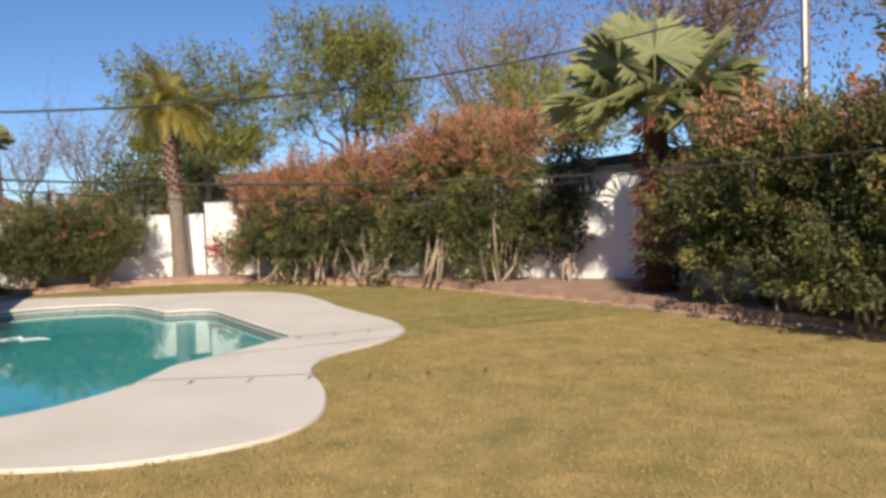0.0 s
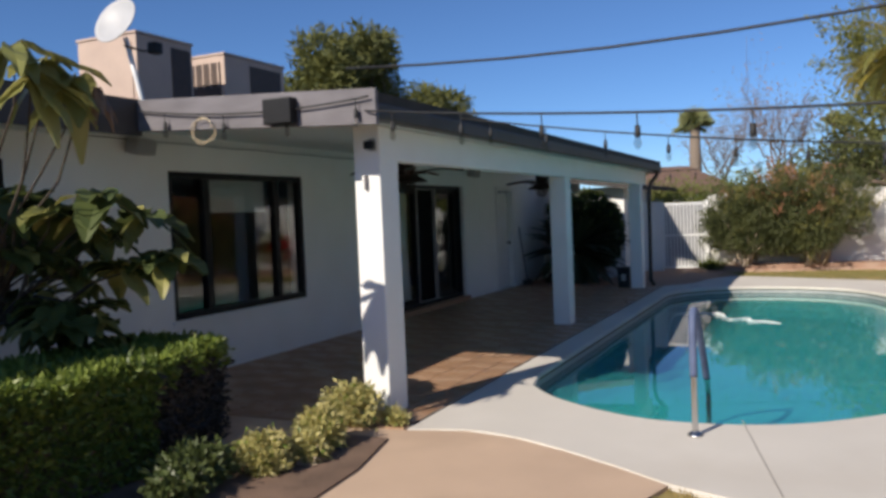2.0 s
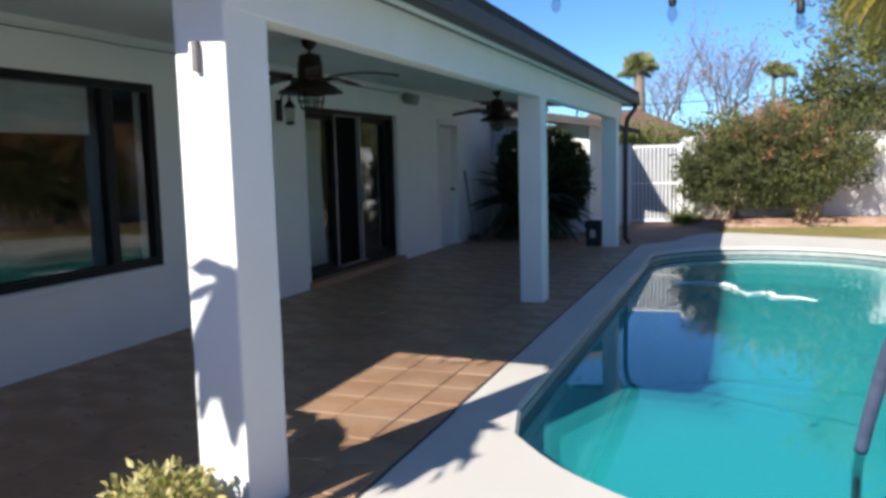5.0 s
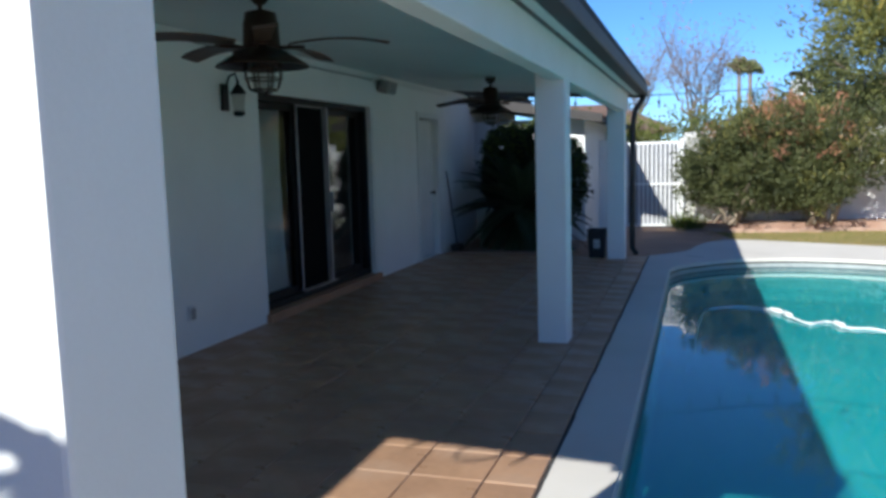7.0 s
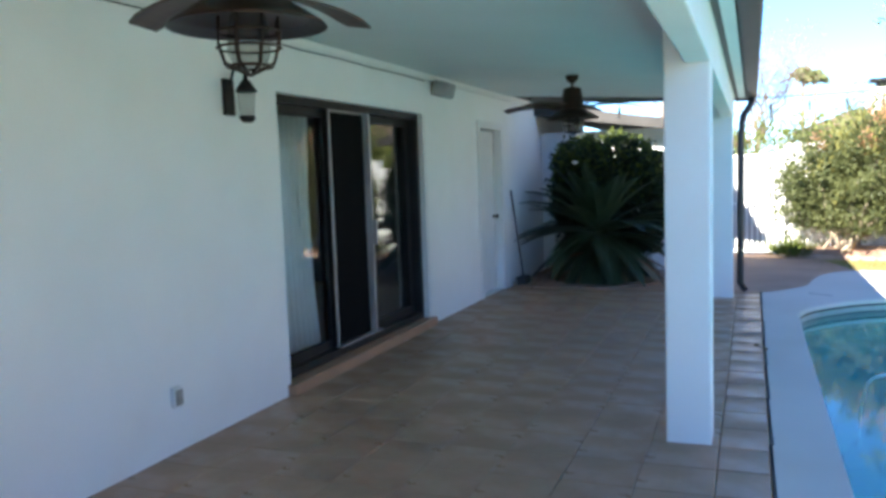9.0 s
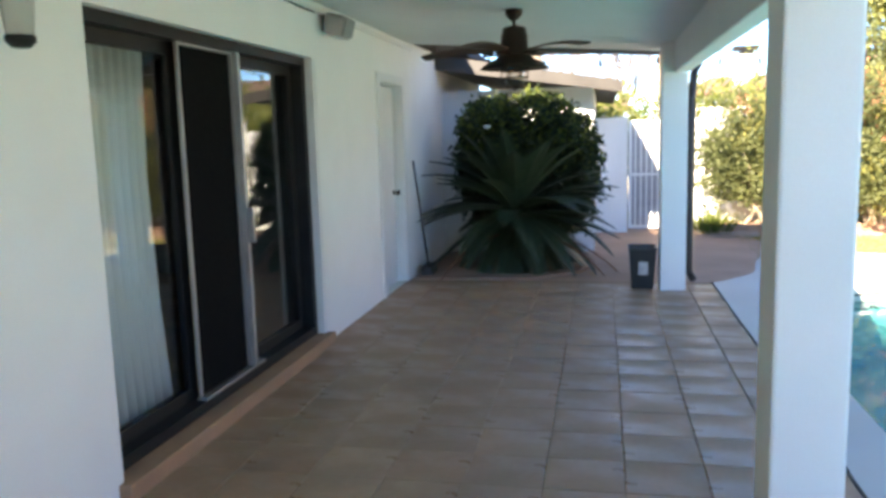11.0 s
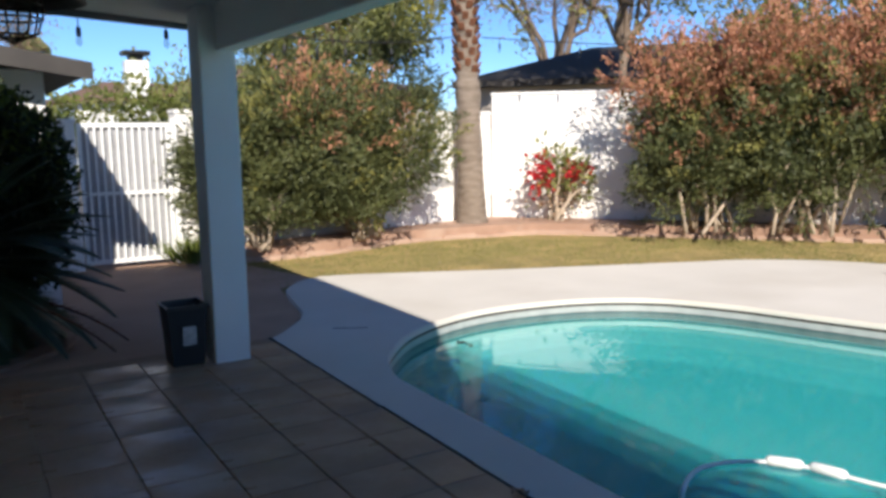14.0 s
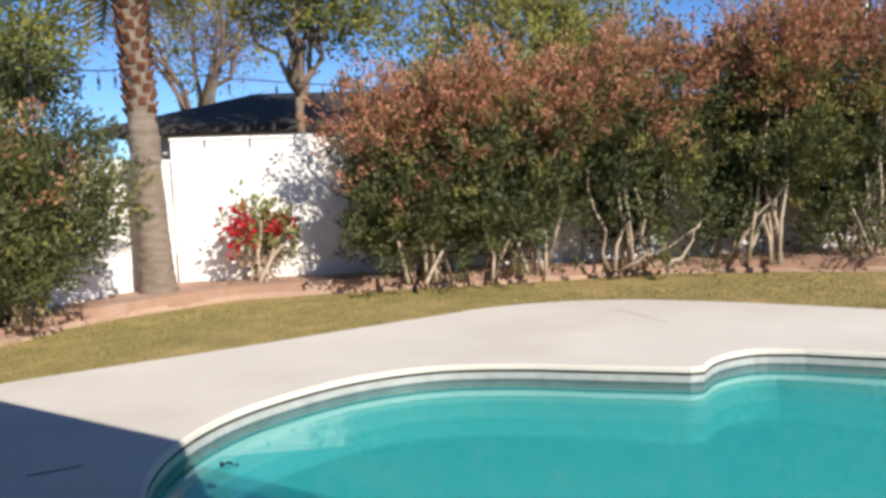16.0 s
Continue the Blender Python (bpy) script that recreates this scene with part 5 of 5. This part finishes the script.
part("conduit", tube([(-0.13, -0.1, 0.1), (-0.11, -0.09, 10.5)], 0.05, 8), M_TRIMW, pl, "pale conduit pipe")


def sag(a, b, drop, k=24):
    a, b = Vector(a), Vector(b)
    return [a.lerp(b, i / k) + Vector((0, 0, -4 * drop * (i / k) * (1 - i / k))) for i in range(k + 1)]


drop = [(3.0 + 13 * u, -0.62 - 0.97 * u, 2.73 + 2.11 * u - 3.44 * u * (1 - u)) for u in [k / 20 for k in range(34)]]
tagged(part("power_line", tube(drop, 0.009, 6), M_CABLE), "dark service cable running from the roof corner over the garden", "cable")

# ---- string lights ----
def strand(a, b, drop, bulbs, label, skip=0):
    t = thing("string_lights", label, "string lights", "string lights")
    pts = sag(a, b, drop, 40)
    part("cable", tube(pts, 0.0075, 6), M_CABLE, t)
    d = [0.0]
    for p, q in zip(pts, pts[1:]):
        d.append(d[-1] + (q - p).length)
    x, first = 0.28, None
    while x < d[-1] - 0.1:
        i = max(k for k in range(len(d)) if d[k] <= x)
        p = pts[i].lerp(pts[min(i + 1, len(pts) - 1)], (x - d[i]) / max(1e-6, d[min(i + 1, len(d) - 1)] - d[i]))
        if first is None:
            so_ = part("socket", lathe([(0.004, 0.0), (0.004, -0.07), (0.015, -0.075), (0.018, -0.13), (0.013, -0.14)], 8), M_CABLE, t)
            bu = part("bulb", lathe([(0.012, 0.0), (0.02, -0.02), (0.023, -0.04), (0.015, -0.062), (0.004, -0.07)], 8), M_LAMPGLASS, so_, "clear glass bulb")
            bu.location = (0, 0, -0.138)
            first = (so_.data, bu.data)
        else:
            so_ = new("socket", first[0])
            so_.parent = t
            bu = new("bulb", first[1])
            bu.parent = so_
            bu.location = (0, 0, -0.138)
        so_.location = p
        x += bulbs
    return t


strand((3.1, -0.55, 2.42), (15.6, -4.1, 2.5), 0.5, 0.64, "black string lights with clear bulbs across the lawn")
strand((3.2, 1.0, 2.5), (16.6, 1.2, 2.75), 0.72, 0.52, "black string lights with clear bulbs over the pool")
strand((3.1, 11.42, 2.36), (8.0, 15.4, 3.0), 0.12, 0.6, "black string lights running to the palm trunk")
strand((8.2, 15.4, 2.95), (16.4, 7.0, 2.7), 0.25, 0.6, "black string lights along the slanting wall")
strand((0.6, 11.48, 2.5), (3.0, 11.48, 2.42), 0.06, 0.6, "short string of lights under the patio end")
strand((0.9, -0.565, 2.62), (3.14, -0.565, 2.52), 0.07, 0.62, "tangled string lights along the roof end")
tagged(part("speaker_wire", tube([(0.03, -0.4 + 0.3 * k, 2.497 + 0.004 * math.sin(k * 1.7)) for k in range(30)], 0.005, 6), M_CABLE), "thin dark wire running along the moulding", "cable")
tagged(part("cable_coil", tube([(1.56 + (0.115 + 0.012 * math.sin(a * 0.31)) * math.cos(a * 0.25), -0.575 + 0.001 * a, 2.4 + (0.1 + 0.012 * math.cos(a * 0.37)) * math.sin(a * 0.25)) for a in range(64)], 0.0045, 6), mat("tan_cord", (0.6, 0.5, 0.34), (0.42, 0.34, 0.22), 0.7)), "loose loop of pale cord hanging at the eave", "cord")

# ---- roof equipment ----
def ac_unit(label, y0, y1, z0, z1, x0, x1, slats):
    t = thing("air_conditioner", label, "air conditioner", "rooftop units", at=((x0 + x1) / 2, (y0 + y1) / 2, z0))
    hx, hy, h = (x1 - x0) / 2, (y1 - y0) / 2, z1 - z0
    part("base_curb", box(-hx * 0.9, hx * 0.9, -hy * 0.9, hy * 0.9, -0.65, 0.06), M_ACDARK, t)
    part("cabinet", box(-hx, hx, -hy, hy, 0.06, h, 0.015), M_ACBOX, t, "beige steel cabinet")
    part("lid", box(-hx - 0.02, hx + 0.02, -hy - 0.02, hy + 0.02, h, h + 0.04, 0.01), M_ACBOX, t)
    part("grille", box(hx + 0.002, hx + 0.015, -hy * slats[0], hy * slats[1], 0.14, h - 0.1), M_ACDARK, t, "dark coil grille")
    part("grille", box(-hx * 0.85, hx * 0.85, -hy - 0.015, -hy - 0.002, 0.14, h - 0.12), M_ACBOX if slats[2] else M_ACDARK, t)
    for i in range(7):
        if not slats[2]:
            part("slat", box(-hx * 0.85 + i * hx * 0.27, -hx * 0.85 + i * hx * 0.27 + 0.03, -hy - 0.03, -hy - 0.016, 0.5 * h, h - 0.12), M_ACBOX, t)
    return t


ac_unit("beige rooftop air conditioner on a curb", 3.17, 4.33, 3.35, 4.5, -4.1, -2.9, (-0.2, 0.9, True))
ac_unit("second beige rooftop air conditioner with open grille", 5.1, 6.76, 3.45, 4.5, -4.1, -2.9, (0.2, 0.85, False))
long_, view_ = Vector((0, 0.67, 0.74)), Vector((-0.72, 0.66, 0.22))
DISH_N = (long_.cross(view_) * 0.9 - view_ * 0.42).normalized()
dish = thing("satellite_dish", "white satellite dish on a bent mast", "satellite dish", at=(-1.5, 1.75, 2.86))
part("mast", tube([(0, 0.14, 0), (0, 0.1, 0.35), (0.0, -0.12, 1.1)], 0.03, 8), M_TRIMW, dish)
part("foot", box(-0.12, 0.12, -0.05, 0.25, -0.03, 0.06, 0.01), M_TRIMW, dish)
part("reflector", lathe([(0.02, 0.0), (0.17, 0.025), (0.27, 0.066), (0.31, 0.09), (0.31, 0.102), (0.27, 0.079), (0.17, 0.04), (0.02, 0.015)], 22, None, Matrix.Translation((0, -0.18, 1.24)) @ DISH_N.to_track_quat('Z', 'Y').to_matrix().to_4x4()), mat('grey_dish_enamel', (0.5, 0.5, 0.5), (0.42, 0.42, 0.42), 0.5, scale=4, fine=60, bump=0.05), dish)
part("arm", tube([(0, -0.15, 1.0), (0.1, 0.05, 0.95), (0.2, 0.15, 0.98)], 0.015, 6), M_CABLE, dish)
part("feed_horn", box(0.14, 0.27, 0.08, 0.22, 0.92, 1.06, 0.02), M_BLACK, dish, "dark feed horn")
tagged(part("eave_floodlight", box(2.23, 2.49, -0.63, -0.532, 2.38, 2.58, 0.012), M_BLACK), "black control box fixed to the rake board", "fixture")


# ---- patio fixtures ----
def ceiling_fan(x, y, top, spin):
    top -= 0.05
    t = thing("ceiling_fan", "dark bronze ceiling fan with caged barn light", "ceiling fan", "patio fans", at=(x, y, 0.05), rz=spin)
    part("canopy", lathe([(0.02, top), (0.065, top - 0.005), (0.06, top - 0.04), (0.03, top - 0.075), (0.012, top - 0.08)][::-1], 18), M_BRONZE, t)
    part("rod", tube([(0, 0, top - 0.06), (0, 0, 2.29)], 0.013, 8), M_BRONZE, t)
    part("motor_housing", lathe([(0.035, 2.31), (0.085, 2.295), (0.092, 2.25), (0.097, 2.245), (0.104, 2.1), (0.115, 2.08), (0.1, 2.06)][::-1], 22), M_BRONZE, t)
    part("shade", lathe([(0.1, 2.1), (0.14, 2.08), (0.2, 2.045), (0.253, 2.01), (0.258, 2.0), (0.19, 2.03), (0.09, 2.06)][::-1], 26), M_BRONZE, t)
    g = part("light_globe", lathe([(0.055, 2.05), (0.068, 1.98), (0.07, 1.92), (0.05, 1.875), (0.01, 1.86)][::-1], 16), M_LAMPGLASS, t, "clear glass globe")
    bm = bmesh.new()
    for k in range(4):
        a = k * math.pi / 4
        pts = [(math.cos(a) * r, math.sin(a) * r, z) for r, z in ((0.1, 2.03), (0.105, 1.95), (0.085, 1.885), (0.0, 1.845), (-0.085, 1.885), (-0.105, 1.95), (-0.1, 2.03))]
        tube(pts, 0.0045, 5, bm)
    for r, z in ((0.103, 1.985), (0.103, 1.935), (0.075, 1.875)):
        tube([(math.cos(i * 0.393) * r, math.sin(i * 0.393) * r, z) for i in range(17)], 0.0045, 5, bm)
    part("cage", bm, M_BRONZE, t, "bronze wire cage")
    bl = None
    for k in range(5):
        a = k * 2 * math.pi / 5
        if bl is None:
            bm = bmesh.new()
            top_, bot_ = [], []
            for i in range(9):
                u = i / 8
                xx, w = 0.16 + 0.55 * u, 0.045 + 0.022 * u - (0.012 if i == 8 else 0)
                z = 2.125 + 0.03 * math.sin(u * 2.4) - 0.035 * u * u
                for zz, lst in ((z + 0.005, top_), (z - 0.005, bot_)):
                    lst.append((bm.verts.new((xx, -w, zz - 0.01)), bm.verts.new((xx, w, zz + 0.01))))
            for i in range(8):
                bm.faces.new((top_[i][0], top_[i + 1][0], top_[i + 1][1], top_[i][1]))
                bm.faces.new((bot_[i][1], bot_[i + 1][1], bot_[i + 1][0], bot_[i][0]))
                bm.faces.new((bot_[i][0], bot_[i + 1][0], top_[i + 1][0], top_[i][0]))
                bm.faces.new((top_[i][1], top_[i + 1][1], bot_[i + 1][1], bot_[i][1]))
            bm.faces.new((top_[8][0], bot_[8][0], bot_[8][1], top_[8][1]))
            bm.faces.new((top_[0][1], bot_[0][1], bot_[0][0], top_[0][0]))
            ob = part("blade", bm, M_BLADE, t, "dark wooden blade")
            iron = part("blade_iron", box(0.09, 0.24, -0.022, 0.022, 2.095, 2.112, 0.004), M_BRONZE, ob)
            bl = (ob.data, iron.data)
        else:
            ob = new("blade", bl[0])
            ob.parent = t
            tagged(ob, "dark wooden blade")
            iron = new("blade_iron", bl[1])
            iron.parent = ob
        ob.rotation_euler = (0, 0, a)
    return t


ceiling_fan(1.57, 3.0, 2.468, 14)
ceiling_fan(1.46, 8.6, 2.476, 30)


def speaker(y):
    t = thing("wall_speaker", "pale grey outdoor speaker under the ceiling", "speaker", "patio speakers", at=(0.0, y, 2.45))
    part("cabinet", box(0.04, 0.2, -0.13, 0.13, -0.075, 0.085, 0.03, None, pose(0, 0, 0, 0, 14, 0)), M_ALU, t)
    part("front_grille", box(0.201, 0.207, -0.11, 0.11, -0.06, 0.07, 0.0, None, pose(0, 0, 0, 0, 14, 0)), mat("grey_grille", (0.34, 0.34, 0.33), (0.26, 0.26, 0.26), 0.7, scale=60, fine=200), t)
    part("bracket", box(0.002, 0.05, -0.03, 0.03, -0.03, 0.05, 0.004), M_ALU, t)


speaker(8.58)
speaker(0.2)
lt = thing("wall_lantern", "black wall lantern with clear glass", "wall lamp", at=(0.0, 5.03, 2.06))
part("back_plate", box(0.0, 0.03, -0.05, 0.05, -0.09, 0.14, 0.01), M_BLACK, lt)
part("arm", tube([(0.02, 0, 0.08), (0.07, 0, 0.2), (0.13, 0, 0.22), (0.15, 0, 0.15)], 0.009, 8), M_BLACK, lt)
part("cap", lathe([(0.07, 0.05), (0.045, 0.09), (0.015, 0.13), (0.012, 0.17)], 10, None, pose(0.15, 0, 0)), M_BLACK, lt)
part("glass", lathe([(0.045, -0.1), (0.06, 0.05)], 8, None, pose(0.15, 0, 0)), M_LAMPGLASS, lt, "clear glass panes")
part("base", lathe([(0.03, -0.14), (0.05, -0.12), (0.05, -0.1)], 10, None, pose(0.15, 0, 0)), M_BLACK, lt)
ot = thing("wall_outlet", "small white weatherproof outlet cover", "outlet", at=(0.0, 4.37, 0.33))
part("cover", box(0.0, 0.03, -0.035, 0.035, -0.06, 0.06, 0.008), M_TRIMW, ot)
part("lid", box(0.031, 0.04, -0.028, 0.028, -0.045, 0.045, 0.004), M_ALU, ot)
cm = thing("security_camera", "small grey fixture on the column head", "fixture", at=(2.86, -0.0, 2.22))
part("mount", box(-0.03, 0.03, -0.06, -0.032, -0.05, 0.05, 0.008), M_ALU, cm)
part("body", box(-0.04, 0.04, -0.13, -0.061, -0.04, 0.03, 0.015), M_BLACK, cm)
hk = tagged(part("column_hook", box(2.755, 2.78, -0.03, 0.001, 1.86, 1.98, 0.006), M_FASCIA), "small weathered bracket on the column", "bracket")

bn = thing("waste_bin", "black plastic waste bin with a white label beside the column", "bin", at=(2.49, 10.7, 0.0))
bm = bmesh.new()
rg = []
for w, z in ((0.1, 0.0), (0.105, 0.01), (0.13, 0.4), (0.141, 0.405), (0.141, 0.422), (0.13, 0.422), (0.125, 0.39), (0.096, 0.02)):
    rg.append([bm.verts.new((sx * w, sy * w, z)) for sx, sy in ((-1, -1), (1, -1), (1, 1), (-1, 1))])
for a, b in zip(rg, rg[1:]):
    for i in range(4):
        bm.faces.new((a[i], a[(i + 1) % 4], b[(i + 1) % 4], b[i]))
bm.faces.new(list(reversed(rg[0])))
bm.faces.new(rg[-1])
part("body", bm, M_BIN, bn)
part("label", box(-0.04, 0.05, -0.124, -0.121, 0.16, 0.29, 0, None, pose(0, 0, 0, 3.6, 0, 0)), M_PAPER, bn, "white paper label")
br = thing("broom", "push broom leaning against the house wall", "broom", at=(0.14, 11.4, 0.0))
part("handle", tube([(0.0, 0.0, 0.1), (-0.115, -0.12, 1.3)], 0.012, 8), M_GUTTER, br)
part("head", box(-0.06, 0.06, -0.16, 0.16, 0.07, 0.11, 0.01), M_GUTTER, br)
part("bristles", box(-0.05, 0.07, -0.16, 0.16, 0.0, 0.069, 0.0), M_GUTTER, br, "dark bristles")

# handrail at the pool
lf_ = thing("fallen_leaf", "small curled dry leaf on the patio edge", "leaf", at=(3.17, 7.78, 0.004))
v9, f9 = [], []
bigleaf(v9, f9, (-0.05, 0, 0.03), (1, 0.3, 0.1), 0.12, 0.025)
pydata("blade", v9, f9, L_DRY, lf_)
hr = thing("pool_handrail", "stainless pool handrail with slate-blue sleeve", "handrail", at=(5.29, 0.1, 0.0))
part("rail", tube(smooth_loop([(0, 0, 0.0), (0, 0, 0.45), (0, 0, 0.76), (-0.002, 0.05, 0.85), (-0.004, 0.14, 0.87), (-0.006, 0.28, 0.8), (-0.012, 0.62, 0.46), (-0.015, 0.86, 0.18), (-0.016, 0.9, 0.0), (-0.016, 0.9, -0.5)], 5, False), 0.022, 12), M_STEEL, hr)
part("sleeve", tube(smooth_loop([(0, 0, 0.42), (0, 0, 0.6), (0, 0, 0.76), (-0.002, 0.05, 0.85), (-0.004, 0.14, 0.87), (-0.006, 0.28, 0.8), (-0.012, 0.62, 0.46), (-0.0145, 0.8, 0.25)], 5, False), 0.0275, 12), M_SLEEVE, hr, "slate-blue fabric grip sleeve")
part("escutcheon", lathe([(0.056, 0.0), (0.056, 0.008), (0.046, 0.018), (0.0235, 0.03)], 18), M_STEEL, hr, "steel base flange")
hs = thing("pool_hose", "white floating cleaner hose on the water", "pool hose", at=(0, 0, 0))
part("hose", tube(smooth_loop([(3.86, 7.42, -0.62), (3.9, 7.5, -0.3), (3.98, 7.62, -0.15), (4.22, 7.75, -0.125), (4.43, 7.73, -0.12), (4.62, 7.6, -0.118), (4.72, 7.43, -0.116), (4.8, 7.16, -0.116), (4.9, 6.98, -0.116), (5.06, 7.1, -0.116),
                               (5.2, 6.86, -0.118), (5.4, 6.86, -0.12), (5.6, 6.75, -0.14)], 6, False), 0.012, 8), M_HOSE, hs)
for p, a_ in (((4.65, 7.56), 35), ((4.74, 7.38), 15), ((5.14, 6.98), 20)):
    part("float", lathe([(0.014, -0.09), (0.028, -0.07), (0.028, 0.07), (0.014, 0.09)], 10, None, pose(p[0], p[1], -0.112, 90, 0, a_)), M_HOSE, hs)
rb = thing("pool_cleaner", "small grey pool cleaner hanging on the pool wall", "pool cleaner", at=(3.84, 7.4, -0.78))
part("body", lathe([(0.05, 0.0), (0.07, 0.03), (0.06, 0.09), (0.03, 0.15)], 14), M_ALU, rb)
part("neck", tube([(0, 0, 0.14), (0.01, 0.01, 0.2)], 0.018, 8), M_ALU, rb)
fl2 = thing("floating_leaf", "dark curled leaf floating on the pool water", "leaf", at=(4.61, 10.42, -0.128))
v9, f9 = [], []
bigleaf(v9, f9, (-0.09, -0.03, 0.012), (0.9, 0.35, 0.12), 0.2, 0.035)
pydata("blade", v9, f9, L_BARKY, fl2)

# ---- grass blades on the near lawn ----
def inside(px, py, loop):
    x, y = np.array([p[0] for p in loop]), np.array([p[1] for p in loop])
    c = np.zeros(len(px), bool)
    j = len(loop) - 1
    for i in range(len(loop)):
        hit = ((y[i] > py) != (y[j] > py)) & (px < (x[j] - x[i]) * (py - y[i]) / (y[j] - y[i] + 1e-12) + x[i])
        c ^= hit
        j = i
    return c


def turf(n, x0, x1, y0, y1, h, w):
    px, py = rs.uniform(x0, x1, n), rs.uniform(y0, y1, n)
    bedpoly = [(p.x, p.y) for p in BED] + [(30, -13), (30, 30), (3.7, 30)]
    ok = ~inside(px, py, DECK) & ~inside(px, py, walk_pts) & ~inside(px, py, bedpoly)
    ok &= np.sin(px * 1.9 + np.sin(py * 1.3) * 2) + np.sin(py * 2.3 + px) + rs.normal(size=n) * 0.9 > -1.2
    p = np.stack([px[ok], py[ok], np.full(ok.sum(), -0.037)], 1)
    up = np.tile(np.array([[0.0, 0.0, 1.0]]), (len(p), 1))
    return p, up, h, w


g = thing("lawn_grass", "short straw-coloured dormant grass with green patches", "grass", kind="stuff")
for n, x0, x1, y0, y1, h, w in ((90000, 5.1, 14.5, -5.5, 3.0, 0.038, 0.009), (120000, 4.0, 15.0, 3.0, 15.6, 0.03, 0.01)):
    p, up, h, w = turf(n, x0, x1, y0, y1, h, w)
    ob = leaves("grass_blades", p, up, h, w, M_BLADES if x0 > 5 else M_GREENBLADES, g, 0.75)
    tagged(ob, kind="stuff")

# ---- patio tiles, joint by joint ----
PITCH_X, PITCH_Y = 0.367, 0.35
shapes = []
for k in range(8):
    g = 0.0012 if k < 4 else 0.0026
    bm = box(-0.1835 + g, 0.1835 - g, -0.175 + g, 0.175 - g, -0.012, 0.006)
    for v in bm.verts:
        v.co.x += rs.uniform(-0.0015, 0.0015)
        v.co.y += rs.uniform(-0.0015, 0.0015)
    bmesh.ops.bevel(bm, geom=[e for e in bm.edges if all(v.co.z > 0 for v in e.verts)], offset=0.003 if k < 4 else 0.004, segments=1, affect="EDGES")
    me = bpy.data.meshes.new("tile")
    bm.to_mesh(me)
    bm.free()
    me.materials.append(M_TILE)
    shapes.append(me)
bm = box(-0.126, 0.126, -0.171, 0.171, -0.012, 0.006)
bmesh.ops.bevel(bm, geom=[e for e in bm.edges if all(v.co.z > 0 for v in e.verts)], offset=0.005, segments=1, affect="EDGES")
edge_tile = bpy.data.meshes.new("tile")
bm.to_mesh(edge_tile)
bm.free()
edge_tile.materials.append(M_TILE)
for i in range(9):
    for j in range(33):
        x, y = (i + 0.5) * PITCH_X, -0.165 + j * PITCH_Y
        if x < 0.0 or y > 10.95:
            continue
        edge = i == 8
        if edge:
            x = 3.066
        ob = new("tile", edge_tile if edge else shapes[rs.randint(4) + (4 if i > 4 else 0)])
        ob.parent = floor
        ob.matrix_basis = pose(x, y, -0.002 + rs.uniform(-0.0012, 0.0012), rs.uniform(-0.12, 0.12), rs.uniform(-0.12, 0.12), rs.uniform(-0.5, 0.5) + 180 * rs.randint(2))
